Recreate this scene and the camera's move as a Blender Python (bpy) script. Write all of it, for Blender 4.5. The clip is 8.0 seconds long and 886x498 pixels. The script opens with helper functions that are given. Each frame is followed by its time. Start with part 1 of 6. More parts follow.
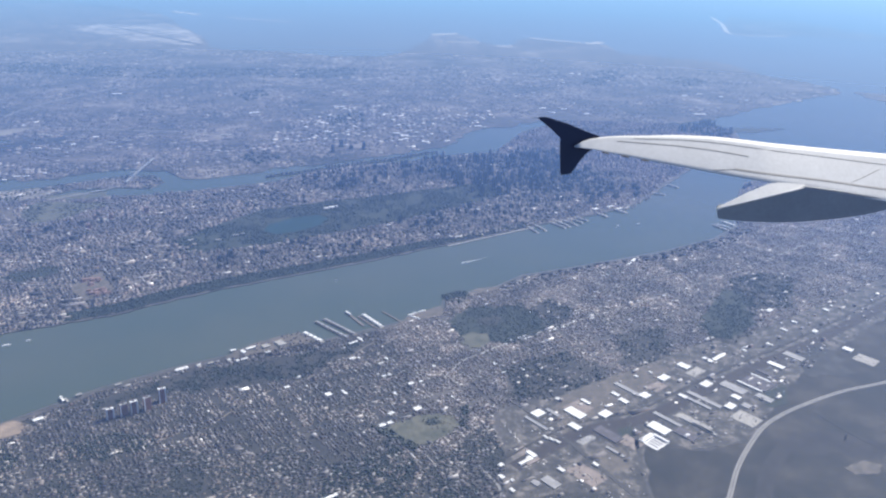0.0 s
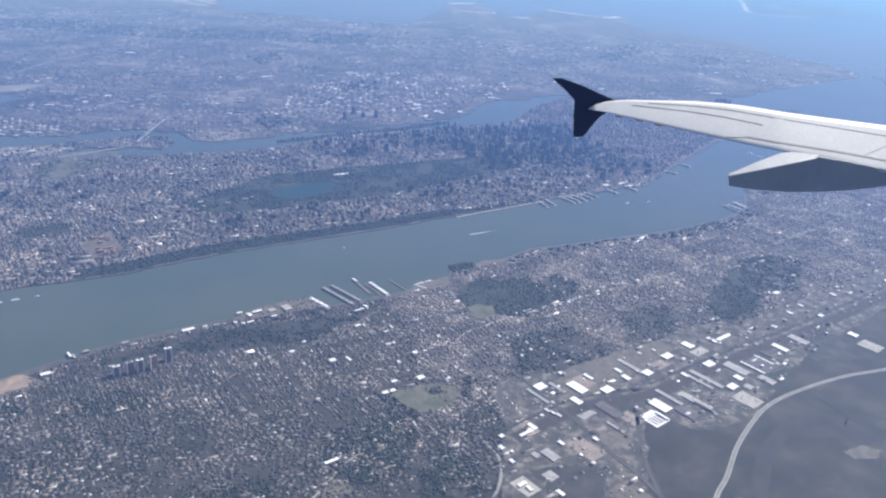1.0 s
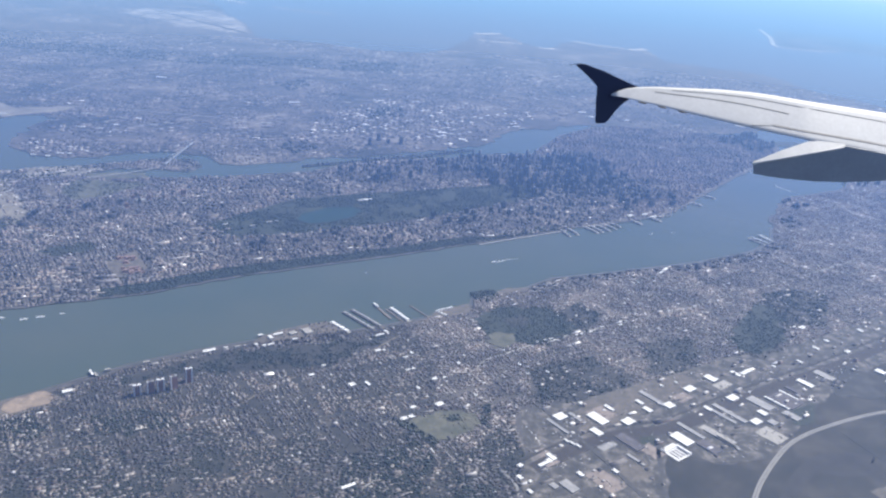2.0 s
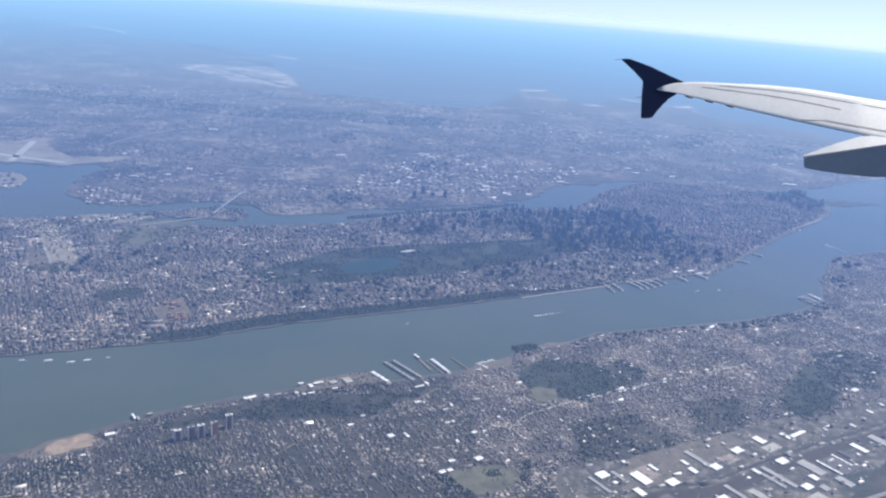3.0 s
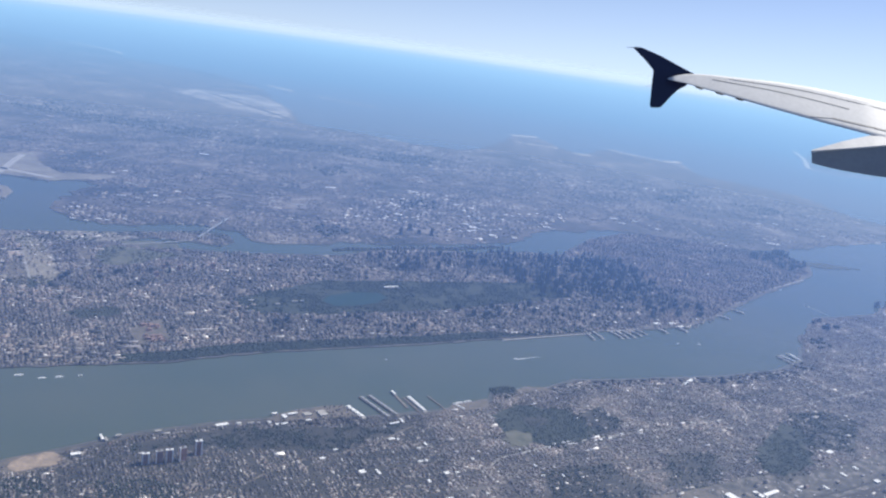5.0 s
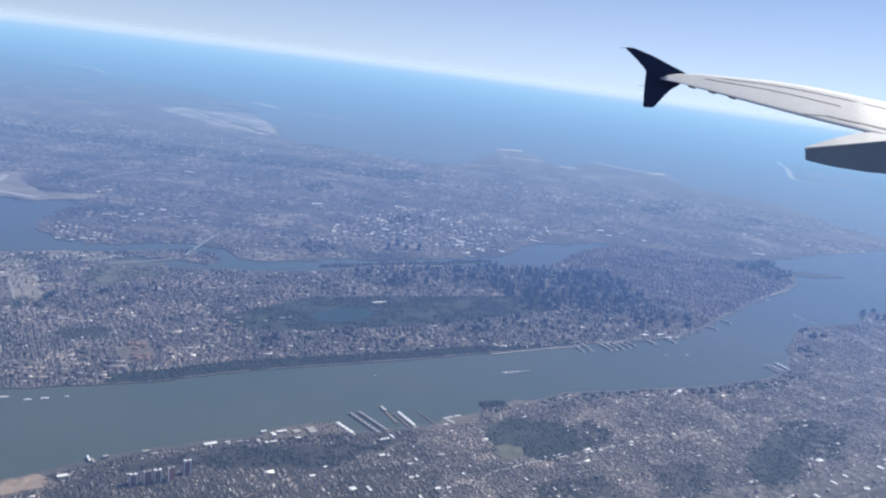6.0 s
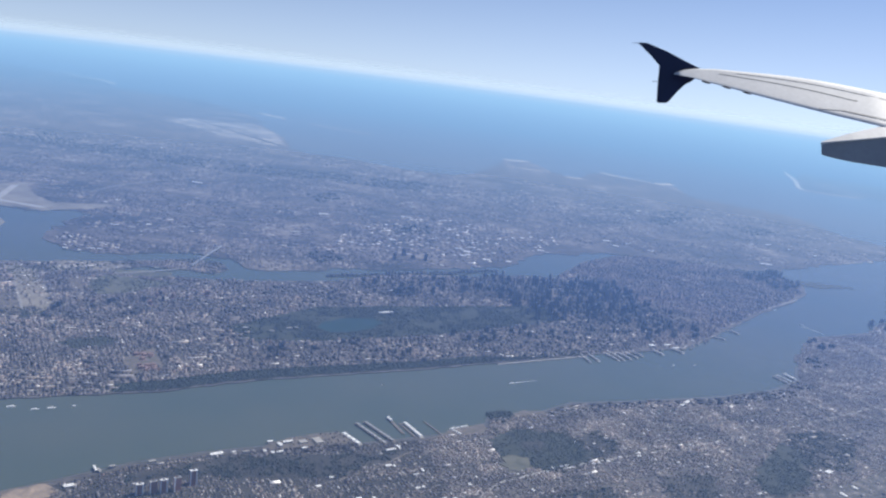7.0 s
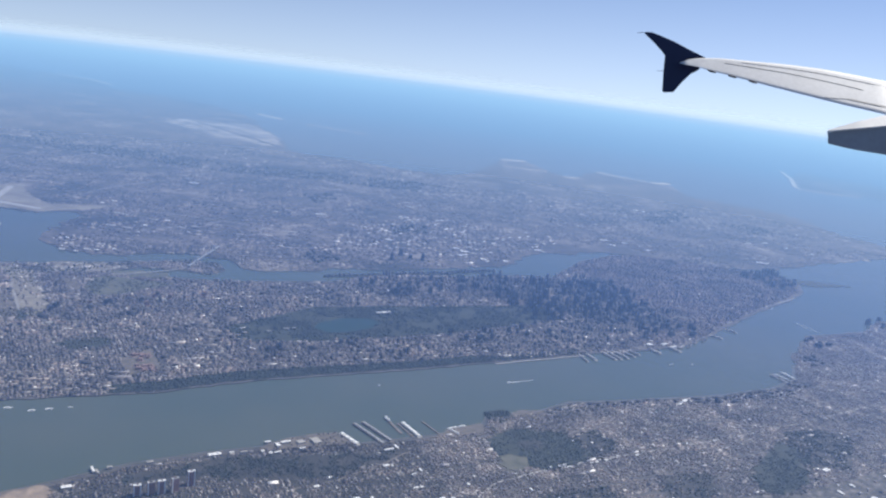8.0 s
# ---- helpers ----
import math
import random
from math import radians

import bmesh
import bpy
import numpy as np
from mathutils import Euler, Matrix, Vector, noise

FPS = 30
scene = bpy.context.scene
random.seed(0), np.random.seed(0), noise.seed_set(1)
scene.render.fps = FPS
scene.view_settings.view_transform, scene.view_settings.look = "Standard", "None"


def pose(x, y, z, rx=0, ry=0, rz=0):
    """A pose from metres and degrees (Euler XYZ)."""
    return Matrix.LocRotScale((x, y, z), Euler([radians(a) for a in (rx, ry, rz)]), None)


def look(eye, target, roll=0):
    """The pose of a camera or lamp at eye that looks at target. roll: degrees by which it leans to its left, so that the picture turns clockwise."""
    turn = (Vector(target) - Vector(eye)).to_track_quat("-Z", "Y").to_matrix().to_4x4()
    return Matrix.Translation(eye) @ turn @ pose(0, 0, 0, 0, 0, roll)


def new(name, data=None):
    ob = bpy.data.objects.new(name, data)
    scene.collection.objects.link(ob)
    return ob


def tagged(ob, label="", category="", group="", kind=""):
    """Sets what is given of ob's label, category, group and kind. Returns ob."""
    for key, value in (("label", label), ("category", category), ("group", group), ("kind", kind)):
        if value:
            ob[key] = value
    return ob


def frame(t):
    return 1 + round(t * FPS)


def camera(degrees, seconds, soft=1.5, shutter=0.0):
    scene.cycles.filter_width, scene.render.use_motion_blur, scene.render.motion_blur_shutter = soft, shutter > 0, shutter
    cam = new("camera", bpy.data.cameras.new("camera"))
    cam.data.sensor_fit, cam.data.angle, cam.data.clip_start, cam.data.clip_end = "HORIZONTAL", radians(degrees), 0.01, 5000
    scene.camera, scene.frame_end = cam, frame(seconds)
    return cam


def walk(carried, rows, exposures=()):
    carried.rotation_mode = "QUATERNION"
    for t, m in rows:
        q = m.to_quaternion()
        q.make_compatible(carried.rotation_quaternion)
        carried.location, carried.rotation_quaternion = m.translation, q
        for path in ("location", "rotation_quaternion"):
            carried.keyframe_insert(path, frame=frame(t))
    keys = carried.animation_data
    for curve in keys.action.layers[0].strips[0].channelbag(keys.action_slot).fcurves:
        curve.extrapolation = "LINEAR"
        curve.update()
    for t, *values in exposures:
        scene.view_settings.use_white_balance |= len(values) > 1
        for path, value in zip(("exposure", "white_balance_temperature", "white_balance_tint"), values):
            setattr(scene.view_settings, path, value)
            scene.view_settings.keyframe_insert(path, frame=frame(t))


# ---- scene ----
# A river city seen from a climbing airliner. Town and water are laid out at 1:18, the wing at full size.
cam = camera(56.0, 8.0, soft=2.3)
PATH = [
    (0.0, (-0.149, 0.763, 168.873, 68.898, -2.134, -5.337)),
    (0.5, (-0.236, 0.625, 168.802, 66.655, -4.150, -7.478)),
    (1.0, (-0.182, 0.588, 168.672, 66.857, -3.823, -4.049)),
    (2.5, (-0.007, 0.283, 167.329, 70.371, -4.256, -1.369)),
    (3.0, (0.037, 0.155, 166.787, 72.157, -4.371, 0.940)),
    (3.5, (0.050, 0.104, 166.328, 72.595, -6.651, 1.759)),
    (4.0, (-0.000, -0.001, 166.012, 73.673, -6.741, 1.969)),
    (4.5, (-0.062, 0.037, 165.769, 74.332, -7.985, 1.317)),
    (6.0, (-0.235, 0.102, 165.350, 76.071, -7.429, -0.183)),
    (6.5, (-0.279, 0.106, 165.199, 76.400, -7.438, -0.320)),
    (7.0, (-0.295, 0.171, 165.066, 76.735, -7.341, 0.249)),
    (7.5, (-0.365, 0.124, 164.956, 77.247, -7.190, 0.665)),
    (8.0, (-0.430, 0.168, 164.870, 76.772, -7.207, 0.002)),
]
walk(cam, [(t, pose(*p)) for t, p in PATH], exposures=[(0.0, 0.88), (0.5, 0.92), (1.0, 0.91), (2.5, 0.88), (3.0, 0.84), (4.0, 0.85), (4.5, 0.79), (6.0, 0.65), (7.5, 0.60), (8.0, 0.63)])

# ---- light: clear winter sky, sun ahead and to the right ----
SUN_EL, SUN_AZ = 48.0, 58.0          # degrees up; degrees clockwise from +y
world = bpy.data.worlds.new("sky")
scene.world = world
world.use_nodes = True
wn = world.node_tree.nodes
sky = wn.new("ShaderNodeTexSky")
sky.sky_type = "NISHITA"
sky.sun_disc = False
sky.sun_elevation = radians(SUN_EL)
sky.sun_rotation = radians(SUN_AZ)
sky.altitude = 2500
sky.air_density, sky.dust_density, sky.ozone_density = 0.65, 1.7, 4.0
wn["Background"].inputs["Strength"].default_value = 0.088
# the sea's edge lies two degrees under eye level from this height: the sky goes down to it
sky_coord = wn.new("ShaderNodeTexCoord")
sky_dip = wn.new("ShaderNodeVectorMath")
sky_dip.operation = "MULTIPLY_ADD"
sky_dip.inputs[1].default_value = (1, 1, 0.75)
sky_dip.inputs[2].default_value = (0, 0, 0.06)
world.node_tree.links.new(sky_coord.outputs["Generated"], sky_dip.inputs[0])
world.node_tree.links.new(sky_dip.outputs[0], sky.inputs["Vector"])
tint = wn.new("ShaderNodeMix")
tint.data_type, tint.blend_type = "RGBA", "MULTIPLY"
tint.inputs[0].default_value = 1.0
tint.inputs[7].default_value = (0.88, 0.90, 0.94, 1)
pale = wn.new("ShaderNodeHueSaturation")
sky_up = wn.new("ShaderNodeSeparateXYZ")
world.node_tree.links.new(sky_coord.outputs["Generated"], sky_up.inputs[0])
veil = wn.new("ShaderNodeMapRange")
veil.inputs[1].default_value, veil.inputs[2].default_value = -0.04, 0.16
veil.inputs[3].default_value, veil.inputs[4].default_value = 0.62, 0.95
world.node_tree.links.new(sky_up.outputs[2], veil.inputs[0])
world.node_tree.links.new(veil.outputs[0], pale.inputs["Saturation"])
world.node_tree.links.new(sky.outputs["Color"], pale.inputs["Color"])
world.node_tree.links.new(pale.outputs["Color"], tint.inputs[6])
world.node_tree.links.new(tint.outputs[2], wn["Background"].inputs["Color"])

sun_data = bpy.data.lights.new("sun", "SUN")
sun_data.energy, sun_data.angle, sun_data.color = 4.05, radians(0.53), (1.0, 0.95, 0.87)
sun = new("sun", sun_data)
sun_way = Vector((math.sin(radians(SUN_AZ)) * math.cos(radians(SUN_EL)),
                  math.cos(radians(SUN_AZ)) * math.cos(radians(SUN_EL)), math.sin(radians(SUN_EL))))
sun.matrix_world = look(sun_way * 400, (0, 0, 0))


# ---- materials ----
def material(name, rough=0.8, metal=0.0):
    m = bpy.data.materials.new(name)
    m.use_nodes = True
    b = m.node_tree.nodes["Principled BSDF"]
    b.inputs["Roughness"].default_value = rough
    b.inputs["Metallic"].default_value = metal
    return m, m.node_tree.nodes, m.node_tree.links, b


def ramp(nodes, stops, mode="LINEAR"):
    r = nodes.new("ShaderNodeValToRGB")
    r.color_ramp.interpolation = mode
    e = r.color_ramp.elements
    while len(e) < len(stops):
        e.new(0.5)
    for k, (p, c) in zip(e, stops):
        k.position, k.color = p, (*c, 1)
    return r


def noise_node(nodes, links, scale, detail=4, rough=0.6, coord="Object"):
    tc = nodes.new("ShaderNodeTexCoord")
    n = nodes.new("ShaderNodeTexNoise")
    n.inputs["Scale"].default_value, n.inputs["Detail"].default_value = scale, detail
    n.inputs["Roughness"].default_value = rough
    links.new(tc.outputs[coord], n.inputs["Vector"])
    return n


def mix_color(nodes, links, fac, a, b, mode="MIX"):
    x = nodes.new("ShaderNodeMix")
    x.data_type, x.blend_type = "RGBA", mode
    for sock, val in ((x.inputs[0], fac), (x.inputs[6], a), (x.inputs[7], b)):
        if hasattr(val, "links"):
            links.new(val, sock)
        else:
            sock.default_value = val if isinstance(val, float) else (*val, 1)
    return x.outputs[2]


def two_scale(name, stops, big, small, rough=0.85, bump=0.0, spread=0.45, metal=0.0):
    """A surface with broad patches and fine grain."""
    m, n, l, b = material(name, rough, metal)
    a = noise_node(n, l, big, 5)
    r = ramp(n, stops)
    l.new(a.outputs[0], r.inputs[0])
    g = noise_node(n, l, small, 6, 0.7)
    gr = ramp(n, [(0.25, (1 - spread,) * 3), (0.75, (1 + spread,) * 3)])
    l.new(g.outputs[0], gr.inputs[0])
    l.new(mix_color(n, l, 1.0, r.outputs[0], gr.outputs[0], "MULTIPLY"), b.inputs["Base Color"])
    if bump:
        bp = n.new("ShaderNodeBump")
        bp.inputs["Strength"].default_value = bump
        bp.inputs["Distance"].default_value = 0.2
        l.new(g.outputs[0], bp.inputs["Height"])
        l.new(bp.outputs[0], b.inputs["Normal"])
    return m


def by_island(name, roofs, walls, rough=0.8):
    """Roofs and walls of many small buildings: a colour for each one by chance."""
    m, n, l, b = material(name, rough)
    geo = n.new("ShaderNodeNewGeometry")
    r = ramp(n, roofs, "CONSTANT")
    l.new(geo.outputs["Random Per Island"], r.inputs[0])
    mul = n.new("ShaderNodeMath")
    mul.operation = "MULTIPLY"
    mul.inputs[1].default_value = 7.31
    l.new(geo.outputs["Random Per Island"], mul.inputs[0])
    fr = n.new("ShaderNodeMath")
    fr.operation = "FRACT"
    l.new(mul.outputs[0], fr.inputs[0])
    w = ramp(n, walls)
    l.new(fr.outputs[0], w.inputs[0])
    sep = n.new("ShaderNodeSeparateXYZ")
    l.new(geo.outputs["True Normal"], sep.inputs[0])
    gt = n.new("ShaderNodeMath")
    gt.operation = "GREATER_THAN"
    gt.inputs[1].default_value = 0.7
    l.new(sep.outputs[2], gt.inputs[0])
    col = mix_color(n, l, gt.outputs[0], w.outputs[0], r.outputs[0])
    g = noise_node(n, l, 0.11, 6, 0.75)
    gr = ramp(n, [(0.36, (0.68,) * 3), (0.5, (0.93, 0.91, 0.9)), (0.64, (1.35, 1.33, 1.3))])
    l.new(g.outputs[0], gr.inputs[0])
    col = mix_color(n, l, 1.0, col, gr.outputs[0], "MULTIPLY")
    wide = noise_node(n, l, 0.035, 3, 0.6)
    wr = ramp(n, [(0.40, (0.62, 0.63, 0.69)), (0.5, (0.95,) * 3), (0.60, (1.38, 1.34, 1.28))])
    l.new(wide.outputs[0], wr.inputs[0])
    l.new(mix_color(n, l, 1.0, col, wr.outputs[0], "MULTIPLY"), b.inputs["Base Color"])
    return m


def water_material(name, deep, silt, rough=0.22):
    m, n, l, b = material(name, rough)
    a = noise_node(n, l, 0.006, 4)
    r = ramp(n, [(0.35, deep), (0.65, silt)])
    l.new(a.outputs[0], r.inputs[0])
    l.new(r.outputs[0], b.inputs["Base Color"])
    g = noise_node(n, l, 0.9, 5)
    bp = n.new("ShaderNodeBump")
    bp.inputs["Strength"].default_value, bp.inputs["Distance"].default_value = 0.25, 0.1
    l.new(g.outputs[0], bp.inputs["Height"])
    l.new(bp.outputs[0], b.inputs["Normal"])
    return m


M = {}
M["water"] = water_material("water", (0.060, 0.083, 0.067), (0.086, 0.099, 0.078))
M["lake"] = water_material("lake_water", (0.012, 0.037, 0.041), (0.017, 0.046, 0.049), 0.6)
M["lake"].node_tree.nodes["Principled BSDF"].inputs["Specular IOR Level"].default_value = 0.2
M["urban"] = two_scale("urban_ground", [(0.3, (0.042, 0.043, 0.048)), (0.5, (0.075, 0.071, 0.072)), (0.7, (0.125, 0.115, 0.11))], 0.07, 0.9, spread=0.6)
M["far"] = two_scale("suburb_ground", [(0.36, (0.022, 0.026, 0.028)), (0.47, (0.06, 0.056, 0.054)), (0.57, (0.11, 0.098, 0.09)), (0.68, (0.26, 0.235, 0.21))], 0.014, 0.10, spread=0.65)
M["marsh"] = two_scale("marsh", [(0.38, (0.013, 0.015, 0.014)), (0.5, (0.024, 0.0235, 0.021)), (0.62, (0.046, 0.042, 0.036))], 0.05, 0.6, spread=0.5)
M["yard"] = two_scale("industrial_yard", [(0.34, (0.036, 0.037, 0.037)), (0.5, (0.066, 0.063, 0.06)), (0.64, (0.17, 0.155, 0.14))], 0.22, 1.1, spread=0.55)
M["mud"] = two_scale("tidal_mud", [(0.3, (0.030, 0.030, 0.031)), (0.7, (0.05, 0.048, 0.047))], 0.12, 0.8, 0.95, spread=0.3)
M["park"] = two_scale("park_grass", [(0.3, (0.017, 0.026, 0.022)), (0.6, (0.027, 0.036, 0.028)), (0.8, (0.055, 0.06, 0.044))], 0.05, 0.6, spread=0.4)
M["hillside"] = two_scale("garden_ground", [(0.3, (0.02, 0.023, 0.025)), (0.5, (0.034, 0.035, 0.035)), (0.7, (0.062, 0.058, 0.054))], 0.12, 1.2, spread=0.5)
M["shallow"] = two_scale("silty_shallows", [(0.3, (0.06, 0.07, 0.06)), (0.7, (0.105, 0.098, 0.082))], 0.1, 0.9, 0.35, spread=0.25)
M["field"] = two_scale("dry_grass", [(0.3, (0.05, 0.058, 0.042)), (0.6, (0.11, 0.108, 0.08))], 0.16, 1.2, spread=0.45)
M["sand"] = two_scale("sand", [(0.3, (0.16, 0.13, 0.105)), (0.7, (0.34, 0.265, 0.20))], 0.3, 1.6, spread=0.35)
M["airfield"] = two_scale("airfield_ground", [(0.3, (0.13, 0.125, 0.105)), (0.7, (0.26, 0.235, 0.195))], 0.05, 0.5, spread=0.4)
M["airport"] = two_scale("airport_ground", [(0.36, (0.12, 0.115, 0.108)), (0.5, (0.26, 0.235, 0.21)), (0.64, (0.44, 0.405, 0.36))], 0.03, 0.12, spread=0.5)
M["beach"] = two_scale("pale_sand", [(0.3, (0.55, 0.48, 0.40)), (0.7, (0.72, 0.65, 0.56))], 0.03, 0.3, spread=0.2)
M["road"] = two_scale("road_surface", [(0.3, (0.2, 0.195, 0.19)), (0.7, (0.28, 0.272, 0.26))], 0.15, 2.5, spread=0.2)
M["asphalt"] = two_scale("asphalt", [(0.3, (0.045, 0.045, 0.047)), (0.7, (0.075, 0.073, 0.072))], 0.2, 2.5, spread=0.3)
M["ballast"] = two_scale("railway_ballast", [(0.3, (0.03, 0.026, 0.027)), (0.7, (0.055, 0.047, 0.045))], 0.3, 2.5, spread=0.4)
M["clayfill"] = two_scale("tan_fill", [(0.3, (0.07, 0.066, 0.06)), (0.7, (0.15, 0.13, 0.112))], 0.25, 1.5, spread=0.45)
M["concrete"] = two_scale("concrete", [(0.3, (0.28, 0.27, 0.25)), (0.7, (0.40, 0.385, 0.36))], 0.3, 2.0, spread=0.25)
M["timber"] = two_scale("weathered_timber", [(0.3, (0.11, 0.095, 0.08)), (0.7, (0.19, 0.165, 0.14))], 0.4, 4.0, spread=0.3)
M["white"] = two_scale("white_roof_membrane", [(0.3, (0.70, 0.70, 0.69)), (0.7, (0.82, 0.82, 0.81))], 0.3, 2.0, 0.5, spread=0.08)
M["grey"] = two_scale("grey_roof_sheet", [(0.3, (0.22, 0.22, 0.225)), (0.7, (0.34, 0.335, 0.33))], 0.3, 2.0, 0.6, spread=0.2)
M["dark"] = two_scale("tar_roof", [(0.3, (0.07, 0.065, 0.075)), (0.7, (0.12, 0.11, 0.12))], 0.3, 2.0, spread=0.25)
M["pinkish"] = two_scale("clay_lot", [(0.3, (0.19, 0.16, 0.145)), (0.7, (0.28, 0.235, 0.21))], 0.2, 1.5, spread=0.25)
M["wall"] = two_scale("tilt_up_wall", [(0.3, (0.30, 0.29, 0.27)), (0.7, (0.4, 0.385, 0.36))], 0.5, 3.0, spread=0.15)
M["brick"] = two_scale("red_brick", [(0.3, (0.20, 0.105, 0.09)), (0.7, (0.28, 0.155, 0.13))], 0.5, 4.0, spread=0.2)
M["redbrick"] = two_scale("bright_brick", [(0.3, (0.19, 0.125, 0.11)), (0.7, (0.27, 0.185, 0.165))], 0.5, 4.0, spread=0.2)
M["glass"] = two_scale("dark_facade", [(0.3, (0.018, 0.026, 0.04)), (0.7, (0.036, 0.046, 0.064))], 0.3, 3.0, 0.35, spread=0.3)
M["stone"] = two_scale("stone_facade", [(0.3, (0.075, 0.074, 0.078)), (0.7, (0.13, 0.124, 0.122))], 0.3, 3.0, spread=0.25)
M["steel"] = two_scale("bridge_steel", [(0.3, (0.22, 0.23, 0.24)), (0.7, (0.33, 0.34, 0.35))], 0.5, 3.0, 0.5, spread=0.15)
M["foam"] = two_scale("foam", [(0.3, (0.75, 0.78, 0.8)), (0.7, (0.88, 0.89, 0.9))], 0.8, 4.0, spread=0.1)
M["hull"] = two_scale("boat_paint", [(0.3, (0.66, 0.67, 0.68)), (0.7, (0.8, 0.8, 0.8))], 1.5, 6.0, 0.4, spread=0.08)

ROOFS = [(0.0, (0.036, 0.037, 0.042)), (0.28, (0.065, 0.063, 0.065)), (0.52, (0.10, 0.09, 0.086)), (0.72, (0.15, 0.142, 0.14)),
         (0.88, (0.24, 0.235, 0.235)), (0.965, (0.36, 0.36, 0.36)), (0.993, (0.7, 0.7, 0.69))]
FAR_ROOFS = [(0.0, (0.06, 0.057, 0.06)), (0.25, (0.095, 0.088, 0.088)), (0.48, (0.125, 0.113, 0.11)), (0.68, (0.18, 0.167, 0.162)), (0.88, (0.27, 0.26, 0.25)), (0.965, (0.38, 0.37, 0.36)), (0.993, (0.75, 0.75, 0.74))]
CITY_WALLS = [(0.0, (0.23, 0.175, 0.16)), (0.5, (0.27, 0.24, 0.235)), (1.0, (0.18, 0.185, 0.2))]
WALLS = [(0.0, (0.23, 0.16, 0.138)), (0.35, (0.27, 0.235, 0.21)), (0.7, (0.35, 0.33, 0.31)), (1.0, (0.18, 0.18, 0.19))]
M["houses"] = by_island("row_house_roofs", ROOFS, WALLS)
M["pale_houses"] = by_island("pale_row_house_roofs", [(0.0, (0.075, 0.07, 0.072)), (0.22, (0.12, 0.108, 0.106)), (0.46, (0.17, 0.15, 0.146)), (0.70, (0.24, 0.222, 0.215)),
                             (0.88, (0.33, 0.32, 0.31)), (0.97, (0.56, 0.55, 0.54))], WALLS)
M["blocks"] = by_island("apartment_block_roofs", [(0.0, (0.045, 0.046, 0.056)), (0.3, (0.08, 0.077, 0.085)), (0.55, (0.12, 0.11, 0.113)), (0.74, (0.175, 0.163, 0.162)),
                        (0.92, (0.26, 0.252, 0.248)), (0.982, (0.6, 0.6, 0.59))], CITY_WALLS)
M["halls"] = by_island("hall_roofs", [(0.0, (0.10, 0.095, 0.095)), (0.3, (0.2, 0.185, 0.175)), (0.5, (0.34, 0.33, 0.32)), (0.72, (0.55, 0.54, 0.53)), (0.88, (0.78, 0.78, 0.77))], WALLS)
M["offices"] = by_island("office_roofs", [(0.0, (0.02, 0.025, 0.036)), (0.5, (0.038, 0.042, 0.054)), (0.9, (0.08, 0.08, 0.086)), (0.988, (0.45, 0.45, 0.45))],
                         [(0.0, (0.022, 0.03, 0.045)), (0.5, (0.045, 0.052, 0.068)), (0.85, (0.07, 0.07, 0.078)), (1.0, (0.15, 0.14, 0.135))], 0.5)
M["terraces"] = by_island("tall_block_roofs", [(0.0, (0.03, 0.035, 0.048)), (0.45, (0.052, 0.054, 0.066)), (0.8, (0.085, 0.085, 0.092)), (0.96, (0.22, 0.22, 0.225)), (0.99, (0.7, 0.7, 0.7))],
                          [(0.0, (0.032, 0.037, 0.052)), (0.5, (0.048, 0.05, 0.062)), (1.0, (0.072, 0.068, 0.072))])
M["lofts"] = by_island("loft_roofs", [(0.0, (0.045, 0.042, 0.052)), (0.35, (0.07, 0.064, 0.072)), (0.65, (0.10, 0.088, 0.092)), (0.88, (0.15, 0.135, 0.135)), (0.985, (0.5, 0.49, 0.48))],
                       [(0.0, (0.14, 0.11, 0.112)), (0.5, (0.19, 0.155, 0.15)), (1.0, (0.25, 0.215, 0.205))])
M["suburb"] = by_island("suburb_roofs", FAR_ROOFS, WALLS)


def tree_material(name, stops):
    m, n, l, b = material(name, 0.9)
    geo = n.new("ShaderNodeNewGeometry")
    r = ramp(n, stops)
    l.new(geo.outputs["Random Per Island"], r.inputs[0])
    wide = noise_node(n, l, 0.16, 4, 0.65)
    wr = ramp(n, [(0.36, (0.6, 0.62, 0.68)), (0.5, (1.0,) * 3), (0.66, (1.45, 1.35, 1.25))])
    l.new(wide.outputs[0], wr.inputs[0])
    l.new(mix_color(n, l, 1.0, r.outputs[0], wr.outputs[0], "MULTIPLY"), b.inputs["Base Color"])
    return m


M["trees"] = tree_material("bare_winter_crowns", [(0.0, (0.03, 0.032, 0.028)), (0.5, (0.052, 0.049, 0.04)), (0.8, (0.04, 0.05, 0.034)), (1.0, (0.085, 0.075, 0.06))])
M["parktrees"] = tree_material("park_crowns", [(0.0, (0.012, 0.024, 0.023)), (0.5, (0.019, 0.034, 0.031)), (1.0, (0.034, 0.046, 0.039))])


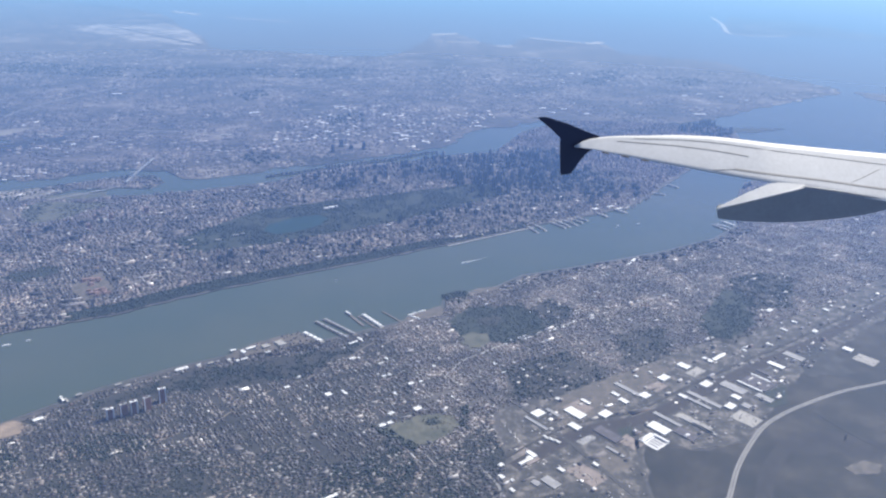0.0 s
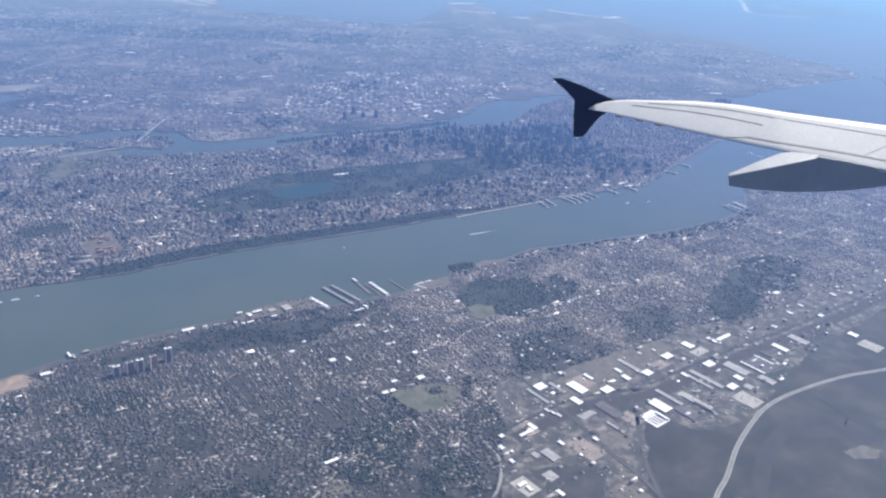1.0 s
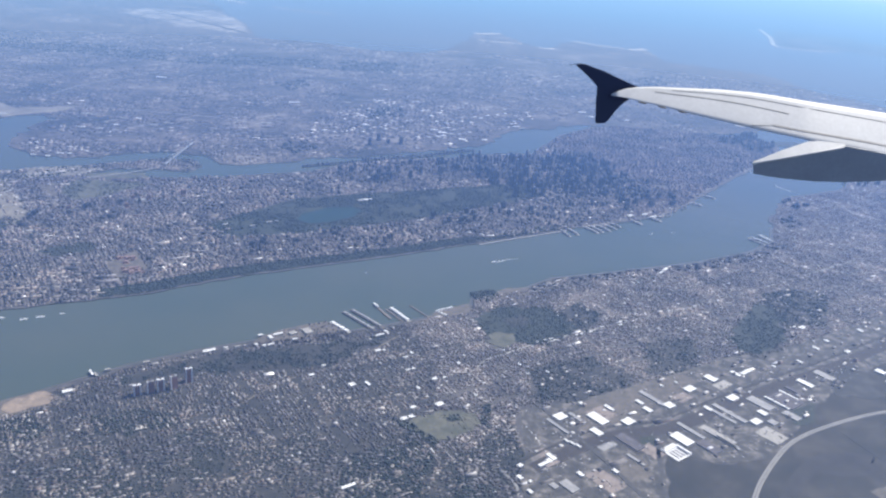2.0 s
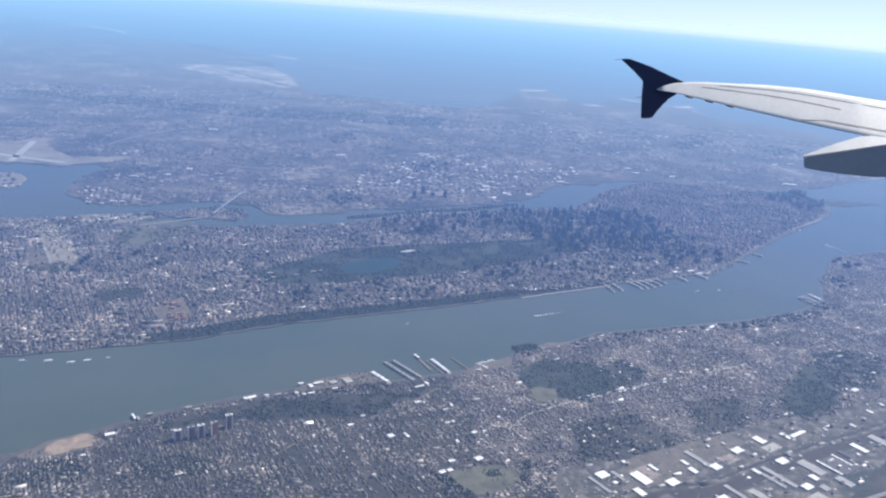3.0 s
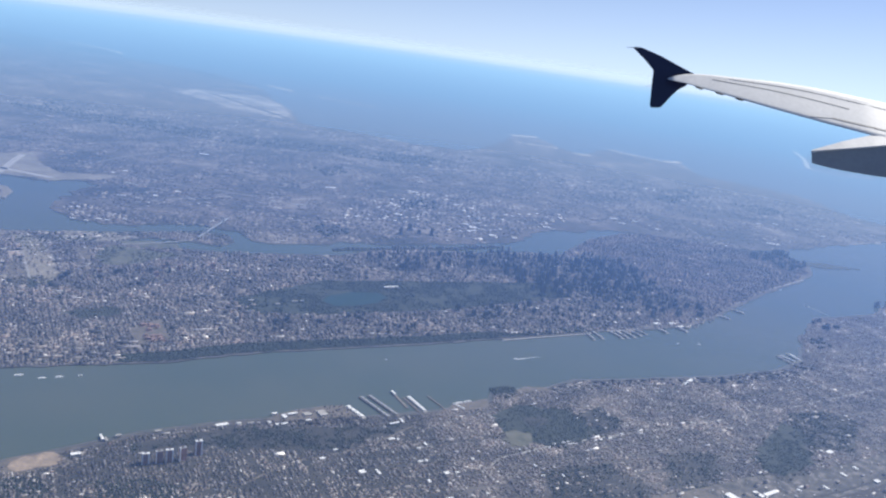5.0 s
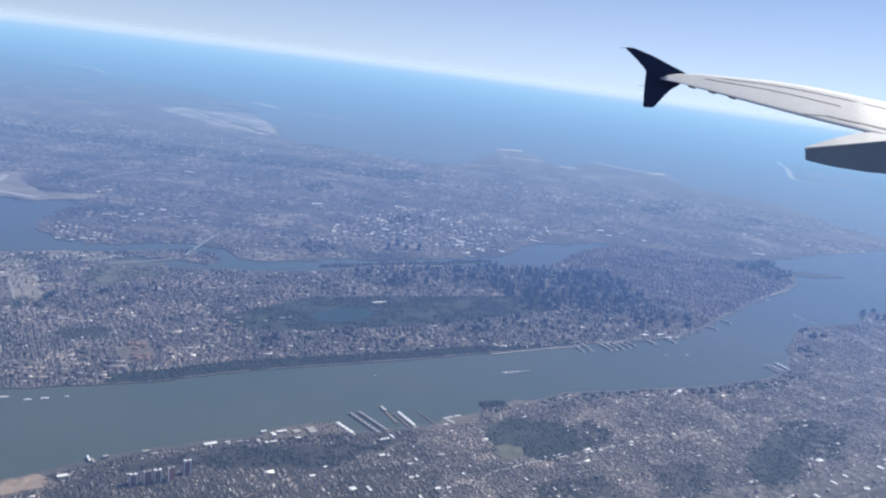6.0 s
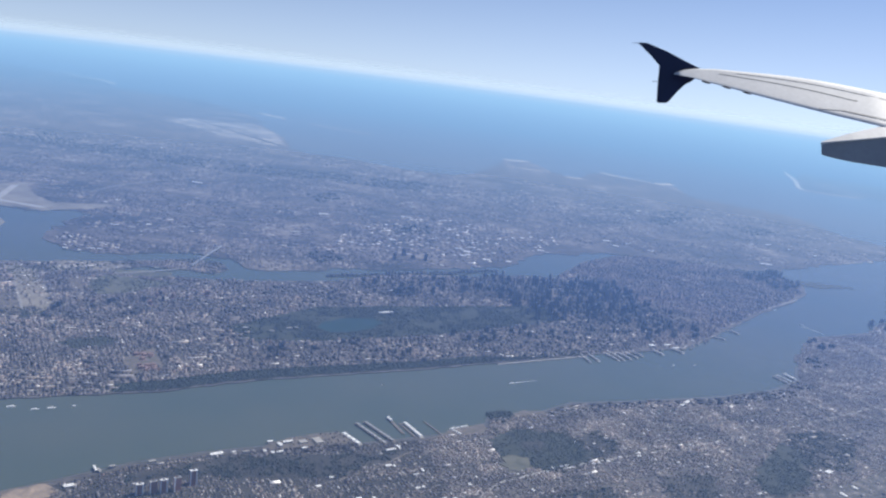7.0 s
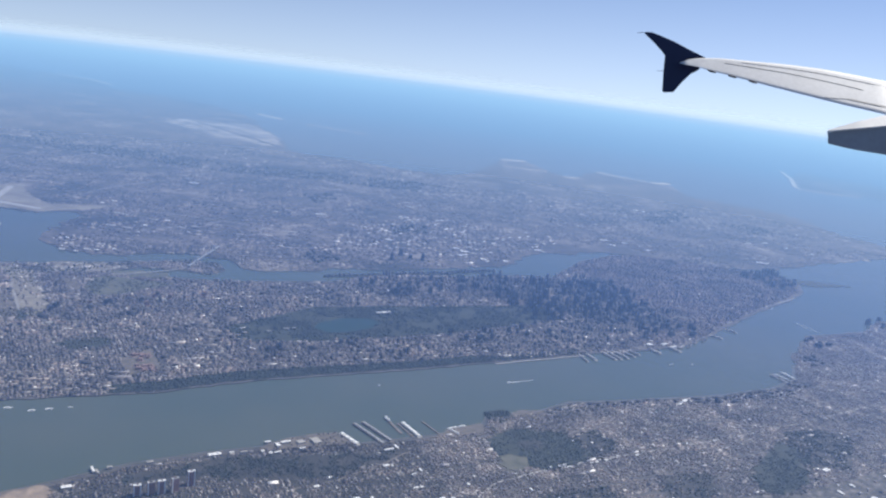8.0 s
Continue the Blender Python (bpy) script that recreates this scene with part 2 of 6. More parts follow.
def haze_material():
    """Haze painted on a see-through sheet: opacity and tint by distance; scatters some light."""
    m, n, l, b = material("painted_haze")
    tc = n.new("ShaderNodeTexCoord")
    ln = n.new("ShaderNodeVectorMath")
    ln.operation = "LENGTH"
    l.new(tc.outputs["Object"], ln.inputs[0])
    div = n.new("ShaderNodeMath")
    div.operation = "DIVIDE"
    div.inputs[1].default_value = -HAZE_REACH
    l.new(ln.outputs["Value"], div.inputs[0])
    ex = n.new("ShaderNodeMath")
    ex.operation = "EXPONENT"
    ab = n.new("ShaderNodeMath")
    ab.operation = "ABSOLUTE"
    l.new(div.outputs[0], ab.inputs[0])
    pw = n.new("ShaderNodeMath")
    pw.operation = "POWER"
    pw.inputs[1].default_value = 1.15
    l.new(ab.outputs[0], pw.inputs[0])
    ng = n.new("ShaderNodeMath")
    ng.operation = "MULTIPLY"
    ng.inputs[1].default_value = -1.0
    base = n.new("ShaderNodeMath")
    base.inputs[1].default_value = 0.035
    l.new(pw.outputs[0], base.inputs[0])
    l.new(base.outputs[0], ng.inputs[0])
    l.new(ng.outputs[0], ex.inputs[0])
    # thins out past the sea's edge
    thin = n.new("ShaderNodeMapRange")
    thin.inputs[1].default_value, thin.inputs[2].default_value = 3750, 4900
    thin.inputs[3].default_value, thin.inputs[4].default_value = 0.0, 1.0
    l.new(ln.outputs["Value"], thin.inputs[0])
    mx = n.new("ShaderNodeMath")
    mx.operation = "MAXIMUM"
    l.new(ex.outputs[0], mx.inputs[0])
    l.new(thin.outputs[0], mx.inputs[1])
    # the haze's blue, painted by distance and paler towards the rim
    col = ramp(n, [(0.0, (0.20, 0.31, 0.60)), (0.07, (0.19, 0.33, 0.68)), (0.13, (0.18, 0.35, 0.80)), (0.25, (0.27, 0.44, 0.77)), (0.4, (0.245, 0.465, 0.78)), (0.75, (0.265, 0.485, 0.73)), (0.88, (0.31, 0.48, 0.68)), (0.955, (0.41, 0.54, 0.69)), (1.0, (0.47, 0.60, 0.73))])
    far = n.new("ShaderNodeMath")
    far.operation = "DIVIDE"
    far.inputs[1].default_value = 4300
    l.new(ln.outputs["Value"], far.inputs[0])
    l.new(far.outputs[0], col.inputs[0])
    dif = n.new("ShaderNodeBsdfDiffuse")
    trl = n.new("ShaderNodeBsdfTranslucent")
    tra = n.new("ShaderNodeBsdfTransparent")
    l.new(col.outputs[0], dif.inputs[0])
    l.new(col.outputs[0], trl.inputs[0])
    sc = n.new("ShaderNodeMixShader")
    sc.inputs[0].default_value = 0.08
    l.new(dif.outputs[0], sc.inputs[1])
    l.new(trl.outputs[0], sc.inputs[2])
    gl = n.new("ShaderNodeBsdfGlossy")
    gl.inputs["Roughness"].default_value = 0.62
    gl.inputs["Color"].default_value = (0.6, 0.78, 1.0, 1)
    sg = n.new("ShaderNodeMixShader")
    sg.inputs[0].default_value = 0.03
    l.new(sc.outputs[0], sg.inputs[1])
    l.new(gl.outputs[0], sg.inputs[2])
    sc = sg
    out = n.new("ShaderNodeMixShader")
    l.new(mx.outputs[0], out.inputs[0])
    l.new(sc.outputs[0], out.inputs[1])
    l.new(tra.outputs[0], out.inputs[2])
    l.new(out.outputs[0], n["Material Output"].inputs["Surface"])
    return m


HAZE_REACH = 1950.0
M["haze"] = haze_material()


# ---- building blocks ----
def link_mesh(name, bm, mat):
    me = bpy.data.meshes.new(name)
    bm.normal_update()
    bm.to_mesh(me)
    bm.free()
    me.materials.append(mat)
    return new(name, me)


def part(name, bm, mat, parent, label=""):
    ob = link_mesh(name, bm, mat)
    ob.parent = parent
    if label:
        ob["label"] = label
    return ob


def empty(name, m):
    e = new(name)
    e.matrix_world = m
    return e


def slab(points, z0, z1, bevel=0.0):
    """A flat body with the outline `points`."""
    bm = bmesh.new()
    top = [bm.verts.new((x, y, z1)) for x, y in points]
    bot = [bm.verts.new((x, y, z0)) for x, y in points]
    f = bm.faces.new(top)
    bm.normal_update()
    if f.normal.z < 0:
        f.normal_flip()
    bm.faces.new(bot)
    for i in range(len(points)):
        j = (i + 1) % len(points)
        bm.faces.new((top[i], top[j], bot[j], bot[i]))
    bmesh.ops.recalc_face_normals(bm, faces=bm.faces)
    return bm


def box(bm, cx, cy, z0, lx, ly, lz, ang=0.0):
    c, s = math.cos(ang), math.sin(ang)
    vs = []
    for z in (z0, z0 + lz):
        for sx, sy in ((-1, -1), (1, -1), (1, 1), (-1, 1)):
            dx, dy = sx * lx / 2, sy * ly / 2
            vs.append(bm.verts.new((cx + dx * c - dy * s, cy + dx * s + dy * c, z)))
    for q in ((0, 3, 2, 1), (4, 5, 6, 7), (0, 1, 5, 4), (1, 2, 6, 5), (2, 3, 7, 6), (3, 0, 4, 7)):
        bm.faces.new([vs[i] for i in q])
    return bm


def smooth_line(points, steps=6):
    """More points along a bent line, rounded at its corners."""
    out = []
    n = len(points)
    for i in range(n - 1):
        p0, p1, p2, p3 = (Vector(points[max(0, min(n - 1, k))]) for k in (i - 1, i, i + 1, i + 2))
        for k in range(steps):
            u = k / steps
            out.append(0.5 * ((2 * p1) + (p2 - p0) * u + (2 * p0 - 5 * p1 + 4 * p2 - p3) * u * u + (3 * p1 - p0 - 3 * p2 + p3) * u ** 3))
    out.append(Vector(points[-1]))
    return [(p.x, p.y) for p in out]


def ribbon(points, width, z0, z1):
    """A strip along a line, with thickness."""
    pts = [Vector((x, y)) for x, y in points]
    left, right = [], []
    for i, p in enumerate(pts):
        d = (pts[min(i + 1, len(pts) - 1)] - pts[max(i - 1, 0)]).normalized()
        nrm = Vector((-d.y, d.x)) * width / 2
        left.append(tuple(p + nrm))
        right.append(tuple(p - nrm))
    bm = bmesh.new()
    for i in range(len(pts) - 1):
        quad = [bm.verts.new((*q, z1)) for q in (right[i], right[i + 1], left[i + 1], left[i])]
        bm.faces.new(quad)
        for a, b in ((right[i + 1], right[i]), (left[i], left[i + 1])):
            bm.faces.new([bm.verts.new(v) for v in ((*a, z1), (*b, z1), (*b, z0), (*a, z0))])
    bmesh.ops.remove_doubles(bm, verts=bm.verts, dist=0.001)
    return bm


def rough_edge(points, step, amount, seed):
    """An outline with small irregular steps, as a shore has."""
    rng = random.Random(seed)
    out = []
    n = len(points)
    for i in range(n):
        a, b = Vector(points[i]), Vector(points[(i + 1) % n])
        k = max(1, min(40, int((b - a).length / step)))
        nrm = Vector((-(b - a).y, (b - a).x)).normalized()
        for j in range(k):
            p = a.lerp(b, j / k)
            if j:
                p = p + nrm * rng.uniform(-amount, amount)
            out.append((p.x, p.y))
    return out


def inside(poly, x, y):
    r = np.zeros(len(x), bool)
    n = len(poly)
    for i in range(n):
        x0, y0 = poly[i]
        x1, y1 = poly[(i + 1) % n]
        if y0 != y1:
            c = (y0 > y) != (y1 > y)
            r ^= c & (x < (x1 - x0) * (y - y0) / (y1 - y0) + x0)
    return r


def mesh_arrays(name, verts, quads_or_tris, mat):
    """A mesh from arrays of corners and of faces with equal corner counts."""
    k = quads_or_tris.shape[1]
    me = bpy.data.meshes.new(name)
    me.vertices.add(len(verts))
    me.vertices.foreach_set("co", verts.astype(np.float32).ravel())
    me.loops.add(quads_or_tris.size)
    me.loops.foreach_set("vertex_index", quads_or_tris.astype(np.int32).ravel())
    me.polygons.add(len(quads_or_tris))
    me.polygons.foreach_set("loop_start", np.arange(0, quads_or_tris.size, k, dtype=np.int32))
    me.update(calc_edges=True)
    me.validate()
    me.materials.append(mat)
    return new(name, me)


def field(x, y, size, seed):
    """Smooth random patches from 0 to 1 over the plan, in three scales."""
    tot = np.zeros(len(x))
    for k, (w, z) in enumerate(((0.5, size), (0.3, size / 2.3), (0.2, size / 5.1))):
        rng = np.random.default_rng(seed * 17 + k)
        g = rng.random((128, 128))
        fx, fy = x / z + 500.3, y / z + 500.7
        ix, iy = np.floor(fx).astype(int), np.floor(fy).astype(int)
        ux, uy = fx - ix, fy - iy
        ux, uy = ux * ux * (3 - 2 * ux), uy * uy * (3 - 2 * uy)
        a, b = g[ix % 128, iy % 128], g[(ix + 1) % 128, iy % 128]
        c, d = g[ix % 128, (iy + 1) % 128], g[(ix + 1) % 128, (iy + 1) % 128]
        tot += w * ((a * (1 - ux) + b * ux) * (1 - uy) + (c * (1 - ux) + d * ux) * uy)
    return np.clip((tot - 0.5) * 1.9 + 0.5, 0, 1)


def lattice(poly, ang, pu, pv, jitter, seed, holes=(), keep=1.0, gap_u=0, gap_v=0, patch=0.0, patch_size=30.0, dense=True):
    """Places on a street grid inside an outline, with the streets left open."""
    rng = np.random.default_rng(seed)
    P = np.array(poly)
    a = radians(ang)
    R2 = np.array([[math.cos(a), math.sin(a)], [-math.sin(a), math.cos(a)]])
    q = P @ R2.T
    lo, hi = q.min(0), q.max(0)
    iu, iv = np.arange(int((hi[0] - lo[0]) / pu) + 1), np.arange(int((hi[1] - lo[1]) / pv) + 1)
    U, V = np.meshgrid(iu, iv)
    ok = np.ones(U.shape, bool)
    if gap_u:
        ok &= U % gap_u != 0
    if gap_v:
        ok &= V % gap_v != 0
    U, V = U[ok].astype(float), V[ok].astype(float)
    u = lo[0] + U * pu + rng.uniform(-jitter, jitter, len(U)) * pu
    v = lo[1] + V * pv + rng.uniform(-jitter, jitter, len(U)) * pv
    xy = np.c_[u, v] @ R2
    keepers = inside(poly, xy[:, 0], xy[:, 1]) & (rng.random(len(U)) < keep)
    for h in holes:
        keepers &= ~inside(h, xy[:, 0], xy[:, 1])
    if patch:
        w = field(xy[:, 0], xy[:, 1], patch_size, 7)
        keepers &= (w if dense else 1 - w) + rng.normal(0, 0.13, len(U)) > patch
    return xy[keepers], rng


def buildings(name, poly, mat, ang, pu, pv, su, sv, hs, seed, terraces=0.0, jit=0.14, twist=0.03, across=False, **kw):
    """Many small flat-roofed buildings in one mesh, on a street grid. hs: median height and spread."""
    xy, rng = lattice(poly, ang, pu, pv, jit, seed, **kw)
    n = len(xy)
    lx, ly = su * rng.uniform(0.65, 1.15, n), sv * rng.uniform(0.6, 1.1, n)
    big = rng.random(n) < 0.03
    lx[big] *= 1.8
    ly[big] *= 1.5
    row = rng.random(n) < terraces
    (ly if across else lx)[row] *= rng.uniform(1.6, 3.2, row.sum())
    h = hs[0] * np.exp(rng.normal(0, hs[1], n)) * (0.55 + 0.9 * field(xy[:, 0], xy[:, 1], 35, 5))
    a = radians(ang) + rng.normal(0, twist, n) + radians(14) * (field(xy[:, 0], xy[:, 1], 60, 3) - 0.5)
    c, s = np.cos(a), np.sin(a)
    corner = np.array([(-.5, -.5), (.5, -.5), (.5, .5), (-.5, .5)])
    V = np.empty((n, 8, 3))
    for k, (sx, sy) in enumerate(corner):
        X, Y = lx * sx, ly * sy
        V[:, k, 0] = V[:, k + 4, 0] = xy[:, 0] + X * c - Y * s
        V[:, k, 1] = V[:, k + 4, 1] = xy[:, 1] + X * s + Y * c
    V[:, :4, 2] = LAND - 0.05
    V[:, 4:, 2] = (LAND + np.maximum(h, 0.11))[:, None]
    base = np.array([(4, 5, 6, 7), (0, 1, 5, 4), (1, 2, 6, 5), (2, 3, 7, 6), (3, 0, 4, 7)])
    F = (np.arange(n)[:, None, None] * 8 + base[None]).reshape(-1, 4)
    return mesh_arrays(name, V.reshape(-1, 3), F, mat)


def terraces_in_rows(name, poly, mat, ang, pitch, depth, length, hs, seed, **kw):
    """Long terraces back to back between parallel streets, in one mesh. ang: the way across the streets."""
    a = radians(ang)
    across, along = np.array([math.cos(a), math.sin(a)]), np.array([-math.sin(a), math.cos(a)])
    V = []
    for side in (-1, 1):
        xy, rng = lattice(poly, ang, pitch, length * 1.06, 0.13, seed + side, **kw)
        n = len(xy)
        xy = xy + across * side * pitch * 0.2 + along * (rng.uniform(-0.4, 0.4, n) * length)[:, None]
        dep = depth * rng.uniform(0.55, 1.45, n)
        ln = length * np.exp(rng.normal(-0.3, 0.5, n))
        turn = radians(9) * (field(xy[:, 0], xy[:, 1], 70, 3) - 0.5) + rng.normal(0, 0.012, n)
        c, s = np.cos(a + turn), np.sin(a + turn)
        h = np.maximum(0.12, hs[0] * np.exp(rng.normal(0, hs[1], n)))
        q = np.empty((n, 8, 3))
        for k, (sx, sy) in enumerate(((-.5, -.5), (.5, -.5), (.5, .5), (-.5, .5))):
            X, Y = dep * sx, ln * sy
            q[:, k, 0] = q[:, k + 4, 0] = xy[:, 0] + X * c - Y * s
            q[:, k, 1] = q[:, k + 4, 1] = xy[:, 1] + X * s + Y * c
        q[:, :4, 2] = LAND - 0.05
        q[:, 4:, 2] = (LAND + h)[:, None]
        V.append(q)
    V = np.concatenate(V)
    base = np.array([(4, 5, 6, 7), (0, 1, 5, 4), (1, 2, 6, 5), (2, 3, 7, 6), (3, 0, 4, 7)])
    F = (np.arange(len(V))[:, None, None] * 8 + base[None]).reshape(-1, 4)
    return mesh_arrays(name, V.reshape(-1, 3), F, mat)


def street_strips(poly, ang, pitch, width, seed):
    """Thin strips left open for the streets: outlines across the whole of poly, pitch apart."""
    rng = random.Random(seed)
    a = radians(ang)
    d, n = Vector((math.cos(a), math.sin(a))), Vector((-math.sin(a), math.cos(a)))
    us, vs = [Vector(p).dot(d) for p in poly], [Vector(p).dot(n) for p in poly]
    out, v = [], min(vs) + pitch * 0.5
    while v < max(vs):
        w = width * rng.choice((0.5, 0.6, 0.6, 1.0)) / 2
        out.append([tuple(d * u + n * (v + t)) for u, t in ((min(us), -w), (max(us), -w), (max(us), w), (min(us), w))])
        v += pitch * rng.uniform(0.6, 1.4)
    return out


def crowns(name, poly, mat, pitch, size, seed, **kw):
    """Many tree crowns: small uneven clumps in one mesh."""
    xy, rng = lattice(poly, 17, pitch, pitch, 0.5, seed, dense=False, **kw)
    n = len(xy)
    r = size * np.exp(rng.normal(0, 0.3, n))
    octa = np.array([(1, 0, .75), (0, 1, .8), (-1, 0, .7), (0, -1, .75), (0, 0, 1.15), (0, 0, 0)])
    V = octa[None] * r[:, None, None] * rng.uniform(0.65, 1.35, (n, 6, 1)) + rng.normal(0, 0.12, (n, 6, 3)) * r[:, None, None]
    V[:, :, 0] += xy[:, 0:1]
    V[:, :, 1] += xy[:, 1:2]
    V[:, :, 2] += LAND - 0.1
    base = np.array([(0, 1, 4), (1, 2, 4), (2, 3, 4), (3, 0, 4), (1, 0, 5), (2, 1, 5), (3, 2, 5), (0, 3, 5)])
    F = (np.arange(n)[:, None, None] * 6 + base[None]).reshape(-1, 3)
    return mesh_arrays(name, V.reshape(-1, 3), F, mat)


# ---- ground and water ----
LAND = 0.35

ring = 4480.0
bm = bmesh.new()
rings = [0, 60, 150, 300, 600, 1200, 2400, ring]
seg = 96
prev = None
for r in rings[1:]:
    cur = [bm.verts.new((r * math.cos(2 * math.pi * k / seg), r * math.sin(2 * math.pi * k / seg), 0)) for k in range(seg)]
    if prev is None:
        bm.faces.new(cur)
    else:
        for k in range(seg):
            bm.faces.new((prev[k], cur[k], cur[(k + 1) % seg], prev[(k + 1) % seg]))
    prev = cur
tagged(link_mesh("water", bm, M["water"]), "grey-green river and blue sea reaching the horizon", "water", kind="structure")

NJ_SHORE = [(-620, 40), (-320, 165), (-139, 252), (-121, 267), (-97, 288), (-74, 302), (-58, 310), (-36, 320), (-15, 325), (7, 336), (25, 346),
            (39, 353), (43, 370), (70, 382), (86, 397), (112, 406), (147, 420), (178, 433), (214, 453), (236, 474), (248, 502), (252, 520), (270, 547), (284, 572), (300, 580), (345, 605), (372, 640), (430, 640), (520, 610)]
NJ = NJ_SHORE + [(1400, 500), (1400, -900), (-1400, -900), (-1400, -200)]
MANHATTAN = [(-1400, -300), (-620, 130), (-380, 232), (-180, 322), (-139, 340), (-110, 352), (-85, 370), (-60, 384), (-25, 402), (7, 418), (42, 438), (76, 457),
             (109, 476), (152, 497), (176, 512), (199, 535), (232, 577), (271, 625), (315, 672), (340, 706), (352, 740), (338, 770), (299, 771),
             (262, 775), (214, 781), (184, 770), (144, 724), (110, 654), (72, 642), (44, 624), (9, 613), (-37, 590), (-56, 566), (-78, 556), (-107, 543),
             (-124, 534), (-142, 531), (-164, 528), (-183, 528), (-198, 528), (-236, 506), (-264, 490), (-400, 440), (-1400, 400)]
RANDALL = [(-1000, 430), (-420, 470), (-276, 513), (-245, 525), (-214, 541), (-183, 561), (-160, 575), (-141, 575), (-132, 560), (-138, 546), (-162, 547), (-184, 543), (-199, 526), (-237, 502), (-265, 486), (-400, 436), (-1000, 400)]
RIKERS = [(-352, 626), (-325, 626), (-313, 612), (-308, 592), (-314, 584), (-352, 592)]
ROOSEVELT = [(-66, 574), (-60, 576), (-25, 594), (25, 624), (62, 650), (60, 653), (22, 629), (-28, 600), (-64, 579)]
QUEENS = [(-700, 690), (-440, 660), (-351, 654), (-332, 660), (-308, 658), (-292, 676), (-272, 671), (-278, 642), (-277, 603), (-273, 589), (-262, 574), (-249, 564),
          (-238, 560), (-210, 565), (-189, 580), (-160, 591), (-138, 589), (-127, 576), (-113, 569), (-94, 576), (-80, 582), (-66, 596), (-30, 608), (12, 632), (49, 656), (75, 675), (92, 715), (111, 738),
          (132, 744), (169, 772), (197, 778), (219, 756), (251, 760), (285, 772), (334, 782), (368, 807), (415, 846), (463, 880), (530, 925), (572, 950), (590, 985), (575, 1030), (545, 1062), (539, 1093), (534, 1150),
          (520, 1190), (470, 1218), (424, 1240), (396, 1262), (398, 1386), (376, 1366), (325, 1390), (287, 1418), (258, 1385), (236, 1312), (213, 1306), (197, 1352), (166, 1450), (122, 1426), (104, 1350), (80, 1262),
          (50, 1190), (22, 1156), (-10, 1161), (-50, 1165), (-100, 1188), (-143, 1200), (-175, 1195), (-212, 1222), (-225, 1288), (-262, 1385), (-300, 1462), (-330, 1560), (-380, 1660), (-486, 1775), (-591, 1822),
          (-700, 1838), (-806, 1995), (-918, 2050), (-1000, 2062), (-1200, 2200), (-1700, 2620), (-3200, 3000), (-3600, 700)]
LAGUARDIA = [(-389, 735), (-371, 760), (-345, 721), (-315, 695), (-270, 715), (-278, 687), (-294, 680), (-309, 662), (-331, 664), (-350, 660), (-440, 668), (-470, 720)]
STATEN = [(600, 968), (640, 955), (740, 955), (1500, 1010), (1500, 760), (720, 790), (650, 825), (616, 872), (596, 925)]
SAND_HOOK = [(740, 1680), (775, 1770), (850, 1920), (980, 1860), (1020, 1640), (1060, 1480), (965, 1520), (840, 1570), (765, 1552), (722, 1562), (716, 1600)]

for nm, outline, mat, label in (("ground_west", NJ, "urban", "grey built-up riverbank ground of the near shore"),
                                ("ground_island", MANHATTAN, "urban", "grey built-up ground of the long river island"),
                                ("ground_small_island", RANDALL, "urban", "flat built-up island beside the strait"),
                                ("ground_prison_island", RIKERS, "airfield", "low beige island in the bay"),
                                ("ground_thin_island", ROOSEVELT, "park", "long thin island in the strait"),
                                ("ground_east", QUEENS, "far", "hazy built-up lowland beyond the strait"),
                                ("ground_hook", SAND_HOOK, "far", "low hazy land behind the sand hook"),
                                ("ground_south", STATEN, "far", "hazy wooded land beyond the harbour")):
    tagged(link_mesh(nm, slab(rough_edge(outline, 6, 1.7 if nm == "ground_west" else 0.9 if nm not in ("ground_east", "ground_hook", "ground_south") else 4.0, 3), -0.5, LAND - (0.012 if nm == "ground_small_island" else 0)), M[mat]), label, "ground", kind="structure")


def patch(name, points, mat, label, z=0.06, rough=1.0, seed=1, category="ground", kind="structure"):
    pts = rough_edge(points, 3.0, rough, seed) if rough else points
    return tagged(link_mesh(name, slab(pts, LAND - 0.2, LAND + z), M[mat]), label, category, kind=kind)


NEAR_A = [(-138, 250), (-120, 265), (-97, 286), (-74, 300), (-36, 318), (7, 334), (20, 305), (20, 262), (30, 240), (16, 229), (4, 241), (-12, 236), (-24, 250), (-44, 236), (-60, 250), (-82, 232), (-100, 244), (-122, 228), (-150, 225)]
NEAR_C = [(-150, 225), (-122, 228), (-100, 244), (-82, 232), (-60, 250), (-44, 236), (-24, 250), (-12, 236), (4, 241), (16, 229), (30, 240), (48, 262), (50, 240), (44, 205), (30, 150), (-60, 120), (-180, 150)]
MARSH = [(330, 395), (244, 337), (200, 305), (169, 277), (150, 256), (141, 244), (117, 239), (101, 247), (96, 225), (88, 202), (70, 150), (300, 100), (700, 300)]
INDUSTRY = [(30, 150), (44, 205), (50, 240), (52, 268), (75, 276), (110, 295), (150, 318), (190, 335), (260, 378), (330, 420), (330, 395), (244, 337), (200, 305),
            (169, 277), (150, 256), (141, 244), (117, 239), (101, 247), (96, 225), (88, 202), (70, 150)]
CEMETERY = [(7, 256), (23, 266), (35, 264), (37, 258), (30, 251), (19, 244)]
WOOD_E = [(160, 340), (172, 359), (188, 380), (195, 371), (186, 338), (168, 323), (158, 325)]
PARK_W = [(40, 344), (52, 358), (76, 360), (86, 344), (84, 332), (64, 320), (57, 323), (44, 328)]
PARK_LAWN = [(54, 345), (61, 350), (66, 346), (62, 338), (55, 338)]
FIELDS = [(43, 322), (50, 332), (57, 331), (57, 322), (47, 314)]
BIG_PARK = [(-104, 447), (-61, 502), (88, 566), (103, 540), (25, 483), (-52, 441), (-90, 428)]
